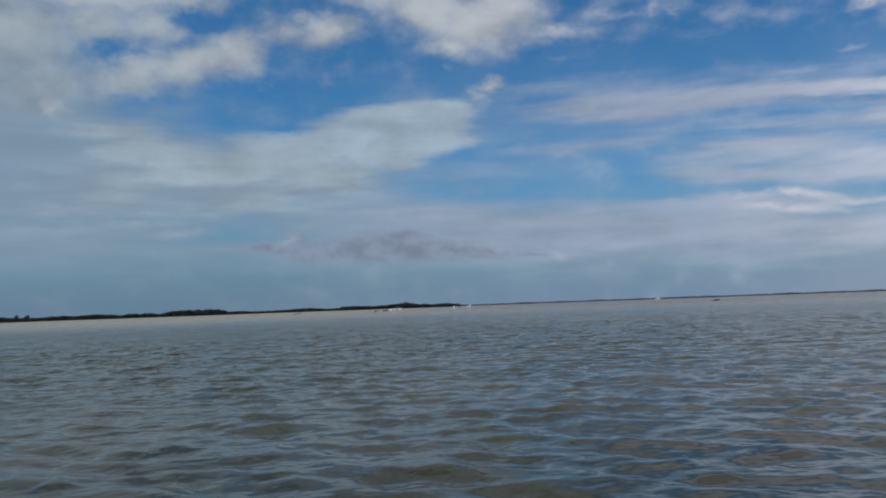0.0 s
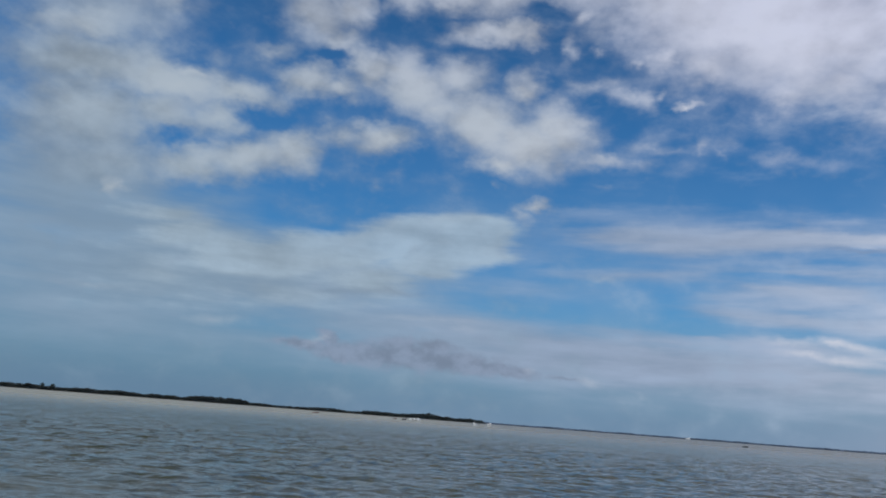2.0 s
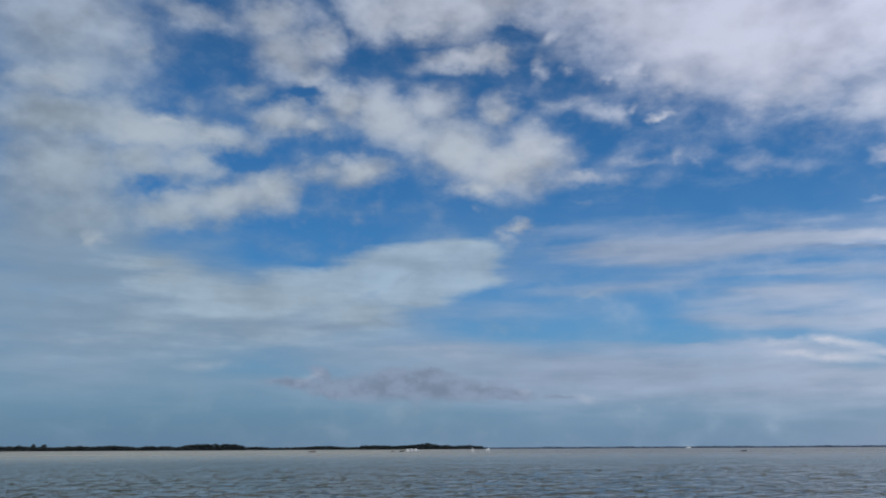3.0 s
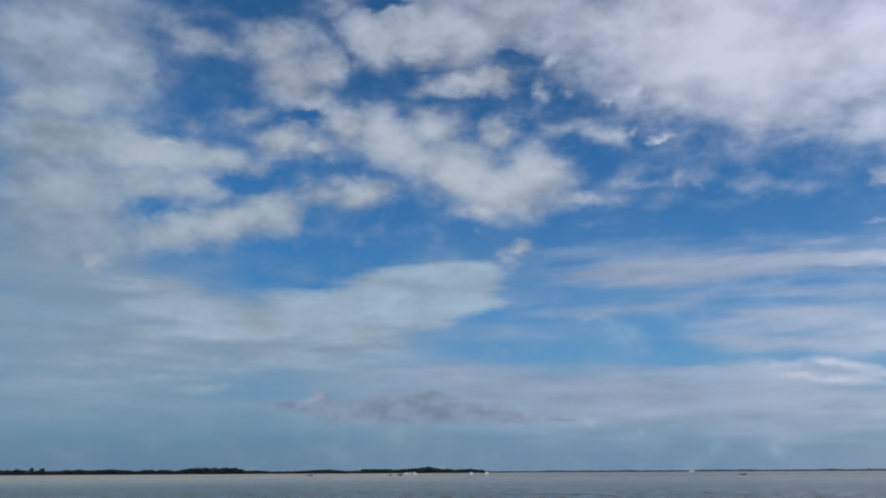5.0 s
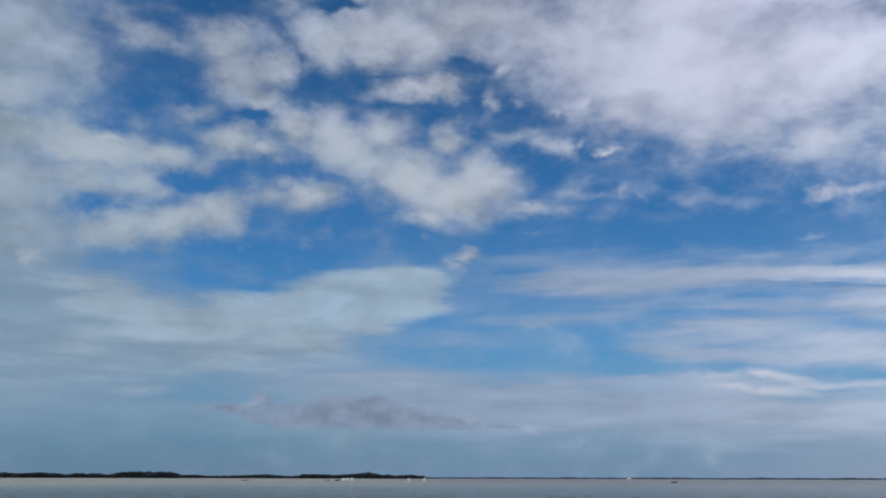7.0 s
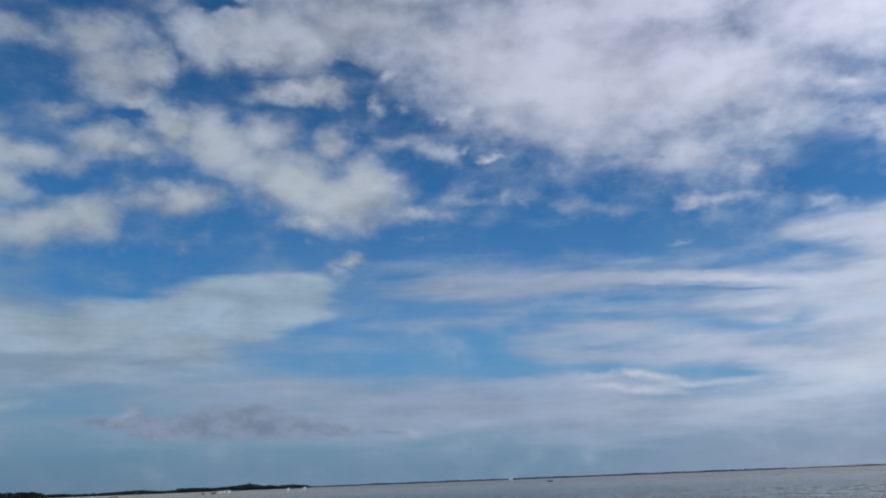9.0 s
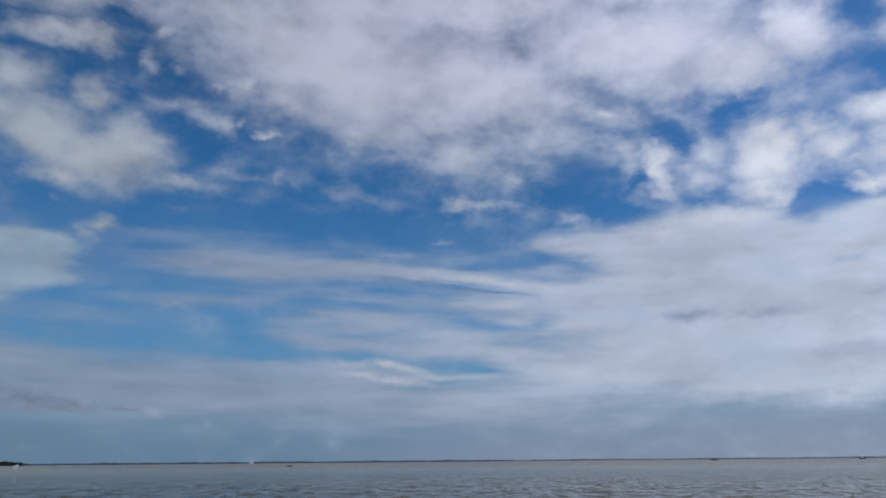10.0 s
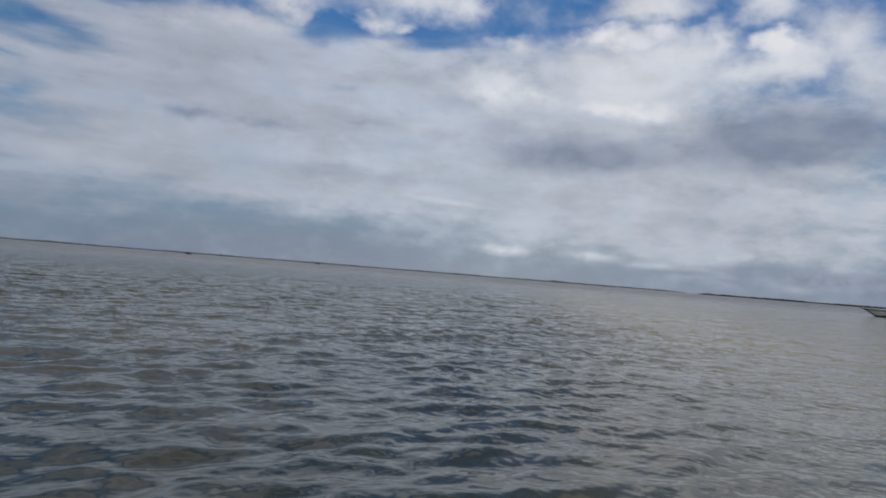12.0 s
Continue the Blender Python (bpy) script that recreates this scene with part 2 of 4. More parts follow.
cloud_form("bright", [(20.8, 7.0, 1.3, 0.58, -14, 0.7), (22.1, 6.7, 2.2, 0.39, -8, 0.8), (24.5, 6.8, 2.6, 0.39, -4, 0.9), (26.5, 6.4, 2.6, 0.4, -8, 0.9), (25.8, 5.6, 3.9, 0.39, -8, 0.8), (23.4, 5.9, 2.9, 0.33, -6, 0.6), (28.2, 5.8, 3.3, 0.33, -2, 0.5), (31.4, 5.8, 4.7, 0.33, 1, 0.5), (32.3, 12.8, 9.7, 0.41, -7, 0.5)])  # white wisp
cloud_form("sheet", [(16.9, 13.6, 10.3, 1.3, -3, 0.4), (27.3, 13.5, 7.7, 1.0, -6, 0.4), (22.0, 4.8, 14.3, 1.0, -4, 0.3)])  # streaks
cloud_form("gap", [(22.4, 10.8, 9.1, 0.53, -6, 0.5), (30.7, 12.5, 6.9, 0.41, -9, 0.5), (33.1, 9.3, 7.9, 0.81, -5, 0.6), (8.8, 9.1, 6.5, 1.9, 4, 0.5), (13.3, 6.9, 8.1, 0.62, 0, 0.4), (30.2, 16.5, 10.5, 1.2, -5, 0.6), (16.6, 15.3, 12.5, 1.0, -2, 0.4), (29.7, 6.4, 5.4, 0.47, -2, 0.42), (39.4, 13.3, 4.2, 0.68, -10, 0.55)])  # slits between the streaks
cloud_form("gap", [(55.3, 16.3, 3.3, 1.3, 14, 0.8), (63.4, 16.2, 4.9, 0.9, 4, 0.8), (41.5, 16.9, 6.3, 0.9, -6, 0.9), (39.7, 20.1, 4.3, 2.7, 3, 0.8), (46.9, 22.0, 3.8, 1.3, -36, 0.7), (57.1, 12.5, 2.5, 0.51, 6, 0.35)])  # gaps over the sheet
cloud_form("gap", [(56.3, 16.7, 4.0, 1.8, -2, 0.9), (62.9, 17.0, 4.8, 1.9, -2, 0.9), (69.8, 18.2, 6.8, 2.5, 7, 1), (35.9, 9.5, 2.6, 1.4, 12, 0.6), (36.8, 12.6, 5.3, 0.7, -5, 0.55), (81.1, 18.1, 3.2, 1.1, 8, 0.9), (85.6, 17.9, 2.4, 1.8, -8, 0.9), (46.4, 9.7, 2.4, 0.51, -8, 0.3)])  # gaps over the end
cloud_form("gap", [(-11.3, 14.4, 10.7, 1.1, 11, 0.8), (-14.0, 13.4, 3.9, 1.3, 9, 0.9), (-4.3, 15.7, 14.0, 1.1, 7, 0.7), (6.2, 13.3, 4.2, 2.0, -1, 0.5), (10.2, 8.5, 9.3, 1.5, 1, 0.8), (20.0, 10.7, 6.8, 0.39, -6, 0.5), (28.4, 12.5, 5.0, 0.37, -6, 0.5), (30.7, 9.7, 3.7, 0.59, -8, 0.5), (-19.1, 14.7, 3.7, 0.64, 6, 0.4), (29.3, 6.6, 3.2, 0.35, -6, 0.6), (6.1, 8.1, 6.1, 2.0, 0, 0.5)])  # gaps over the wing
cloud_form("dark", [(46.3, 9.5, 2.9, 0.52, 0, 0.35), (51.6, 9.4, 2.2, 0.39, 3, 0.35), (58.9, 10.2, 2.0, 0.27, 1, 0.3), (57.1, 7.1, 3.1, 0.43, 3, 0.25), (65.4, 12.4, 2.8, 1.0, -1, 0.4)])  # flecks
# wing, sheets, crests and shades
cloud_form("sheet", [(22.5, 10.2, 16.3, 4.5, -4, 0.38), (15.2, 13.1, 11.1, 1.7, -1, 0.30), (25.7, 7.8, 10.3, 3.1, -4, 0.30)])  # lavender
cloud_form("sheet", [(9.7, 13.7, 7.0, 0.8, 4, 0.50), (16.8, 13.4, 10.9, 1.0, 0, 0.70), (25.8, 13.0, 9.5, 0.9, -4, 0.70), (34.2, 12.5, 9.4, 0.6, -6, 0.60), (13.7, 11.1, 10.0, 0.8, 2, 0.45), (23.8, 10.0, 8.2, 0.7, -4, 0.50), (29.2, 11.0, 7.7, 0.8, -4, 0.50), (19.8, 8.3, 8.0, 0.6, -3, 0.60), (30.0, 7.6, 8.1, 0.8, -4, 0.50), (20.9, 11.1, 4.9, 0.3, -2, -0.40), (32.5, 9.5, 5.5, 0.5, -5, -0.50), (32.8, 6.2, 3.7, 0.3, -4, -0.45), (32.5, 12.1, 8.3, 0.2, -5, -0.60), (6.4, 9.6, 7.1, 1.6, 3, 0.30)])  # streaks
cloud_form("sheet", [(30.0, 10.2, 12.9, 4.0, -1, 0.35), (47.4, 16.3, 10.9, 1.3, -6, 0.50), (46.5, 14.6, 12.5, 2.2, -5, 0.80), (36.6, 15.1, 4.7, 1.2, -2, 0.60), (51.8, 11.5, 13.0, 4.8, -5, 0.90), (40.7, 10.7, 11.3, 3.4, -3, 0.65), (42.0, 6.6, 14.2, 2.8, -2, 0.80), (53.1, 6.9, 11.5, 4.7, -4, 0.90), (17.9, 4.9, 19.6, 2.2, 0, 0.50), (33.9, 3.6, 20.3, 2.5, -1, 0.50), (22.6, 6.3, 7.4, 0.8, -4, 0.50)])  # sheet middle
cloud_form("sheet", [(-28.1, 14.2, 8.2, 3.1, 7, 0.50), (-24.6, 10.8, 13.0, 3.7, 5, 0.70), (-16.1, 9.5, 14.3, 2.8, 2, 0.60), (-18.4, 14.0, 6.0, 1.4, 4, 0.25), (-6.6, 9.4, 12.8, 2.5, 3, 0.55), (-26.2, 7.1, 12.4, 3.6, 3, 0.50), (-11.1, 4.6, 27.9, 2.7, 1, 0.45), (8.7, 3.1, 27.3, 2.2, -1, 0.40), (23.5, 3.5, 14.1, 2.6, -2, 0.40)])  # west veil
cloud_form("sheet", [(13.2, 6.8, 6.5, 0.5, -3, 0.60), (17.1, 6.9, 1.2, 0.2, -2, 0.40), (16.5, 4.5, 21.6, 3.0, -2, 0.60), (4.9, 5.8, 18.2, 2.0, -1, 0.55), (-3.2, 6.7, 12.7, 1.6, 0, 0.45), (-12.1, 7.7, 14.6, 2.3, 1, 0.50), (-13.3, 9.2, 10.0, 1.9, 2, 0.40), (-23.4, 9.1, 18.3, 4.7, 4, 0.60), (-27.9, 12.7, 9.6, 3.6, 6, 0.50), (-25.5, 4.2, 15.2, 4.0, 2, 0.35), (-23.5, 7.0, 8.4, 0.4, -0, 0.40), (0.8, 7.0, 5.2, 0.5, -0, 0.30), (4.6, 12.3, 5.3, 1.3, -1, 0.25)])  # low veil
cloud_form("sheet", [(52.6, 12.2, 13.5, 4.9, -2, 0.90), (62.8, 11.6, 14.2, 6.2, -4, 1.00), (72.8, 12.3, 11.1, 5.8, -4, 1.00), (42.6, 8.5, 15.2, 3.6, -2, 0.75), (57.1, 6.8, 16.9, 4.0, -2, 0.80), (70.5, 6.6, 17.1, 4.3, -1, 0.90), (44.1, 5.6, 13.4, 2.3, -2, 0.50), (64.6, 15.2, 8.2, 2.2, -1, 0.50), (75.5, 15.6, 7.5, 2.6, 4, 0.60)])  # broad sheet
cloud_form("sheet", [(51.1, 10.1, 23.5, 6.1, 1, 0.60), (43.4, 12.8, 15.4, 3.1, -1, 0.40), (69.6, 7.8, 28.7, 7.5, -1, 1.00), (87.0, 8.7, 20.6, 8.6, -2, 1.00), (47.8, 5.0, 21.6, 3.3, -0, 0.10), (81.8, 3.8, 21.9, 3.9, -2, 0.70), (37.2, 9.3, 2.8, 1.2, 10, -0.30), (61.3, 8.8, 11.6, 3.4, 5, 0.40)])  # end sheet
cloud_form("sheet", [(30.0, 22.3, 15.4, 4.5, -1, 0.42), (38.9, 21.1, 9.2, 2.8, 4, 0.42), (51.6, 21.1, 11.5, 4.4, -1, 0.25), (61.2, 20.0, 8.6, 3.7, -4, 0.22), (7.0, 20.1, 6.2, 2.5, -0, 0.20), (63.2, 25.7, 6.1, 1.5, -7, 0.30), (14.8, 15.1, 13.8, 1.2, 2, 0.40), (24.7, 14.4, 11.6, 1.0, -2, 0.35)])  # gauze
cloud_form("bright", [(68.3, 13.4, 3.9, 0.6, -5, 0.60), (71.4, 12.9, 3.0, 0.6, -6, 0.70), (75.6, 12.2, 3.1, 0.6, -3, 0.60), (79.7, 12.2, 3.0, 0.7, -3, 0.70), (75.9, 17.2, 2.9, 0.5, 4, 0.60), (80.7, 16.1, 3.4, 0.6, 3, 0.60), (84.3, 15.0, 3.7, 0.7, -1, 0.60), (88.2, 15.2, 2.6, 0.9, -3, 0.60), (69.9, 2.1, 2.4, 0.3, -2, 0.35), (75.3, 2.0, 3.1, 0.4, -2, 0.50), (80.5, 1.7, 3.4, 0.3, 0, 0.40)])  # ridges
cloud_form("bright", [(-22.1, 21.2, 6.2, 2.0, -0, 0.50), (-29.1, 23.5, 3.3, 1.0, 11, 0.50), (-18.2, 16.8, 6.3, 1.6, 13, 0.35), (-20.7, 22.2, 1.8, 0.3, -0, 0.50), (3.0, 19.6, 5.8, 1.9, -1, 0.35), (-2.7, 30.4, 6.8, 1.6, 1, 0.45), (-8.0, 24.9, 4.6, 1.4, -25, 0.25), (13.2, 30.5, 4.7, 1.8, -6, 0.40), (20.6, 28.0, 8.7, 4.0, -9, 0.30), (-10.0, 5.0, 1.6, 0.5, 21, 0.20)])  # crests
cloud_form("bright", [(9.1, 3.4, 1.9, 0.4, -11, 0.20), (5.1, 3.9, 0.6, 0.4, -20, 0.15), (12.7, 2.7, 0.6, 0.4, -31, 0.15), (-24.9, 13.7, 0.8, 1.1, 38, 0.60), (-16.9, 5.6, 3.0, 0.5, 2, 0.30), (-5.8, 19.6, 2.3, 1.1, 2, 0.25), (-15.2, 29.1, 2.3, 1.5, 7, 0.25), (3.2, 27.8, 2.4, 0.7, -1, 0.30), (15.8, 22.9, 1.2, 0.4, 13, 0.50), (-25.5, 7.0, 3.6, 0.3, 3, 0.25), (-2.0, 7.0, 4.4, 0.3, 0, 0.25)])  # low crests
cloud_form("bright", [(68.4, 13.2, 4.4, 1.4, -6, 0.55), (76.8, 13.8, 6.9, 2.1, -6, 0.40), (77.3, 12.2, 5.3, 0.7, -8, 0.60), (87.8, 17.0, 2.2, 1.0, 3, 1.00), (91.0, 15.6, 5.4, 1.4, -2, 0.60), (76.9, 17.5, 4.2, 0.6, 8, 0.50), (68.9, 16.6, 3.0, 0.5, 7, 0.40), (60.1, 17.3, 1.3, 0.9, -13, 0.50), (69.6, 2.2, 2.2, 0.4, 0, 0.30), (75.7, 2.1, 2.9, 0.4, 0, 0.30), (85.6, 2.7, 1.5, 0.4, 4, 0.50), (62.8, 10.2, 1.7, 0.4, 15, 0.40), (56.6, 7.2, 0.7, 0.3, 6, 0.40), (78.8, 19.1, 4.7, 0.8, -0, 0.40)])  # end crests
cloud_form("bright", [(78.0, 17.1, 7.6, 1.0, 3, 0.80), (68.5, 13.3, 5.2, 1.3, -5, 0.45), (77.8, 12.9, 7.6, 1.8, -7, 0.35), (87.7, 17.0, 2.7, 1.2, 2, 0.90), (77.1, 21.0, 3.7, 2.5, -1, 0.40)])  # east crests
cloud_form("bright", [(45.7, 19.7, 1.4, 2.7, 13, 0.45), (52.7, 20.3, 3.1, 2.2, 22, 0.35), (60.8, 19.2, 5.0, 1.3, -12, 0.35), (68.1, 13.3, 3.5, 0.9, -5, 0.50), (76.5, 20.9, 2.3, 1.9, -5, 0.40), (75.5, 17.0, 2.7, 0.5, 6, 0.50), (49.6, 25.5, 8.2, 1.5, 4, 0.30), (39.2, 5.9, 6.5, 1.1, -4, 0.30), (40.6, 8.1, 11.0, 2.2, -1, 0.20), (31.9, 12.6, 7.4, 0.4, -6, 0.40), (69.5, 2.0, 2.8, 0.5, 1, 0.60), (65.4, 5.2, 3.5, 0.3, -4, 0.50)])  # broken crests
cloud_form("dark", [(73.8, 9.1, 6.1, 1.9, 1, 0.55), (85.8, 10.5, 5.2, 2.3, -3, 0.50), (68.5, 10.8, 3.2, 0.8, -3, 0.30), (47.2, 9.7, 3.1, 0.5, -1, 0.30), (37.4, 3.4, 13.9, 1.5, 0, 0.30)])  # flat shades
cloud_form("dark", [(-28.2, 14.9, 7.0, 3.3, 7, 0.50), (-28.3, 25.5, 6.1, 1.4, 4, 0.50), (-25.4, 17.5, 3.3, 1.9, 8, 0.30), (-5.7, 8.8, 3.7, 0.4, -1, 0.60), (-8.9, 8.5, 2.1, 0.3, 1, 0.50), (-3.7, 12.1, 1.6, 0.4, 20, 0.30), (-5.7, 23.0, 1.7, 0.6, 2, 0.30), (20.3, 24.9, 8.2, 2.0, -8, 0.30)])  # shades
cloud_form("dark", [(86.8, 10.6, 8.7, 2.7, -1, 1.10), (81.4, 9.3, 7.3, 1.5, 2, 0.60), (73.2, 9.1, 7.8, 2.1, -1, 0.90), (91.3, 11.1, 6.4, 2.6, -0, 0.90), (88.1, 8.0, 7.2, 0.8, -3, 0.50), (47.0, 9.7, 2.4, 0.7, -2, 0.25), (52.4, 9.5, 2.5, 0.6, 2, 0.40), (60.9, 9.0, 4.3, 0.8, 5, 0.30), (86.0, 13.2, 2.8, 0.7, -0, 0.40), (82.0, 1.5, 5.8, 0.5, 1, 0.40), (86.7, 2.0, 3.7, 0.5, 2, 0.40)])  # end shades
cloud_form("dark", [(50.4, 26.3, 7.4, 1.5, 4, 0.35), (68.0, 26.8, 5.1, 0.9, -3, 0.25), (47.4, 9.5, 3.2, 0.6, -0, 0.22), (52.4, 9.5, 2.7, 0.5, -0, 0.20), (58.9, 10.4, 3.1, 0.5, -1, 0.20), (29.2, 12.3, 6.4, 0.3, -8, 0.60), (36.8, 17.9, 2.1, 0.2, -15, 0.40), (57.1, 6.6, 10.4, 0.7, -1, 0.35)])  # mid shades
cloud_form("low", [(82.0, 1.3, 5.8, 0.4, 1, 0.50), (86.7, 1.9, 4.0, 0.5, 2, 0.50), (72.6, 1.1, 4.6, 0.3, 0, 0.30), (91.9, 1.5, 7.8, 1.0, 1, 0.90), (94.5, 1.0, 5.3, 1.0, 5, 0.60), (85.7, 1.0, 4.6, 0.4, 0, 0.50)])  # end low


def layer_sum(layer, joined=False):
    """All lobes of a layer added up, or joined so that each keeps its outline; one node group a layer."""
    at, lobes = layers[layer]
    tree = bpy.data.node_groups.new(layer + " clouds", "ShaderNodeTree")
    tree.interface.new_socket("At", in_out="INPUT", socket_type="NodeSocketVector")
    tree.interface.new_socket("Density", in_out="OUTPUT", socket_type="NodeSocketFloat")
    g = Net(tree)
    spot = g.node("NodeGroupInput").outputs[0]
    total = 0.0
    for az, el, rx, ry, slope, weight in lobes:
        m = g.node("ShaderNodeMapping")
        m.vector_type = "TEXTURE"
        g.put(m.inputs["Vector"], spot)
        m.inputs["Location"].default_value = (az, el, 0.0)
        m.inputs["Rotation"].default_value = (0.0, 0.0, radians(slope))
        m.inputs["Scale"].default_value = (rx, ry, 1.0)
        ball = g.node("ShaderNodeTexGradient")
        ball.gradient_type = "SPHERICAL"
        g.put(ball.inputs[0], m.outputs[0])
        lobe = ball.outputs["Fac"]
        if joined:
            total = g.math("SMOOTH_MAX", g.math("MULTIPLY", lobe, weight), total, 0.12)
        else:
            total = g.math("MULTIPLY_ADD", lobe, weight, total)
    g.put(g.node("NodeGroupOutput").inputs[0], total)
    use = W.node("ShaderNodeGroup")
    use.node_tree = tree
    W.put(use.inputs[0], at)
    return use.outputs[0]


# the rest of the sky, behind and overhead: the same broken cloud
aside = W.ramp(W.math("ABSOLUTE", W.math("SUBTRACT", bearing, 32.0)), 66.0, 80.0)
aloft = W.ramp(height, 33.0, 40.0)
elsewhere = W.math("MAXIMUM", aside, aloft)
loose = W.ramp(W.noise(puffy_way, 3.2, 6.0, 0.55), 0.28, 0.50)
fine = W.noise(puffy_way, 30.0, 6.0, 0.56)
mid = W.noise(puffy_way, 10.0, 6.0, 0.55)
soft = W.noise(puffy_way, 7.0, 3.0, 0.5)
clump = W.noise(puffy_way, 21.0, 5.0, 0.52)
texture = W.math("ADD", W.math("MULTIPLY", mid, 0.4), W.math("MULTIPLY", clump, 0.6))
grain = W.math("ADD", W.math("MULTIPLY", fine, 0.34), W.math("MULTIPLY", mid, 0.66))
streaks = W.noise(streak_way, 6.0, 5.0, 0.52)
lumps = W.noise(W.vec("MULTIPLY", way, (1.0, 1.0, 2.6)), 12.0, 7.0, 0.58)
lumpy = W.math("MAXIMUM", W.ramp(bearing, 28.0, 62.0, 0.3, 0.85), W.ramp(height, 14.0, 22.0, 0.2, 0.95))
wisp = W.math("ADD", W.math("MULTIPLY", streaks, W.math("SUBTRACT", 1.0, lumpy)), W.math("MULTIPLY", lumps, lumpy))

heap_sum = W.math("SUBTRACT", layer_sum("heap", True), W.math("MULTIPLY", layer_sum("hole"), 0.7))
puff_sum = W.math("MULTIPLY_ADD", W.math("MULTIPLY", elsewhere, loose), 0.9, heap_sum)
ragged = W.math("MULTIPLY", W.math("SUBTRACT", texture, 0.5), W.ramp(puff_sum, 0.3, 0.8, 1.35, 0.5))
puff = W.ramp(W.math("ADD", ragged, puff_sum), -0.02, 0.92, 0.0, 0.97)
# the billows catch light on their upper sides
relief = W.math("SUBTRACT", W.noise(puffy_way, 16.0, 4.0, 0.5), W.noise(W.vec("ADD", puffy_way, (-0.006, 0.0, 0.018)), 16.0, 4.0, 0.5))
sheet_sum = layer_sum("sheet")
sheet_sum = W.math("DIVIDE", W.math("MULTIPLY", sheet_sum, 1.4), W.math("MULTIPLY_ADD", sheet_sum, 0.6, 1.0))
sheet = W.ramp(W.math("MULTIPLY_ADD", W.math("SUBTRACT", wisp, 0.5), W.ramp(bearing, -10.0, 25.0, 0.9, 2.1), sheet_sum), W.ramp(bearing, 0.0, 30.0, -0.05, 0.08), W.ramp(bearing, 0.0, 30.0, 0.9, 1.08), 0.0, 0.94)
gap = W.ramp(W.math("MULTIPLY_ADD", W.math("SUBTRACT", W.math("MULTIPLY_ADD", texture, 0.6, W.math("MULTIPLY", wisp, 0.4)), 0.5), 1.8, layer_sum("gap", True)), 0.05, 0.75, 1.0, 0.12)
sheet = W.math("MULTIPLY", sheet, gap)
bright = W.math("MULTIPLY", layer_sum("bright"), W.ramp(grain, 0.38, 0.60, 0.1, 1.35))
dark = W.math("MULTIPLY", layer_sum("dark"), W.ramp(mid, 0.3, 0.6, 0.75, 1.15), clamp=True)

air = W.node("ShaderNodeTexSky")
air.sky_type, air.sun_disc = "NISHITA", False
air.sun_elevation, air.sun_rotation = radians(SUN_EL), radians(SUN_AZ)
air.air_density, air.dust_density, air.ozone_density = 1.0, 0.4, 2.5
blue = W.vec("MULTIPLY", W.vec("SCALE", air.outputs[0], scale=0.075), (0.38, 0.90, 1.24))
blue = W.vec("SCALE", blue, scale=W.ramp(height, 20.0, 31.0, 1.0, 0.80))


def by_bearing(*stops):
    """A tone that changes along the horizon: bearing and colour."""
    tone = stops[0][1]
    for (a0, _), (a1, c1) in zip(stops[:-1], stops[1:]):
        tone = W.mix(W.ramp(bearing, a0, a1), tone, c1)
    return tone


# moist air low down
veil = by_bearing((-25.0, (0.135, 0.222, 0.325)), (18.0, (0.155, 0.245, 0.36)), (36.0, (0.245, 0.305, 0.415)), (55.0, (0.31, 0.35, 0.455)), (70.0, (0.38, 0.42, 0.51)), (85.0, (0.34, 0.39, 0.50)))
haze = W.math("MULTIPLY", W.ramp(height, 11.0, 0.0), 0.95)
sky = W.mix(haze, blue, veil)
# a thin milky film lies over the middle heights
film_fac = W.math("MULTIPLY", W.math("MULTIPLY", W.ramp(height, 20.0, 12.0), W.ramp(bearing, -12.0, 2.0)), W.ramp(soft, 0.3, 0.7, 0.03, 0.26))
sky = W.mix(W.math("MULTIPLY", W.ramp(bearing, 34.0, 58.0, 0.0, 0.5), W.ramp(height, 8.0, 16.0)), sky, (0.105, 0.29, 0.70))
sky = W.mix(film_fac, sky, by_bearing((0.0, (0.25, 0.36, 0.48)), (40.0, (0.36, 0.43, 0.55))))
# layered cloud, then heaps in front of it
layer_tone = by_bearing((-20.0, (0.235, 0.325, 0.42)), (14.0, (0.315, 0.38, 0.495)), (45.0, (0.56, 0.605, 0.705)), (62.0, (0.66, 0.715, 0.82)), (85.0, (0.70, 0.735, 0.81)))
sheet_tone = W.vec("SCALE", layer_tone, scale=W.ramp(wisp, 0.32, 0.68, W.ramp(bearing, -8.0, 12.0, 0.93, 0.87), W.ramp(bearing, -8.0, 12.0, 1.07, 1.13)))
thin = W.ramp(height, 0.0, 4.5, W.ramp(bearing, 20.0, 65.0, 0.2, 0.7), 1.0)
sky = W.mix(W.math("MULTIPLY", sheet, thin), sky, sheet_tone)
wing = W.ramp(W.math("MULTIPLY_ADD", W.math("SUBTRACT", wisp, 0.5), 0.8, layer_sum("wing", True)), 0.2, 0.54, 0.0, 0.85)
wing_tone = W.vec("SCALE", (0.35, 0.44, 0.515), scale=W.ramp(W.math("ADD", W.math("MULTIPLY", mid, 0.5), W.math("MULTIPLY", wisp, 0.5)), 0.35, 0.65, 0.78, 1.2))
sky = W.mix(wing, sky, wing_tone)
heap_tone = by_bearing((-28.0, (0.335, 0.40, 0.46)), (0.0, (0.43, 0.47, 0.515)), (25.0, (0.59, 0.61, 0.69)), (45.0, (0.76, 0.78, 0.86)), (60.0, (0.90, 0.92, 0.99)))
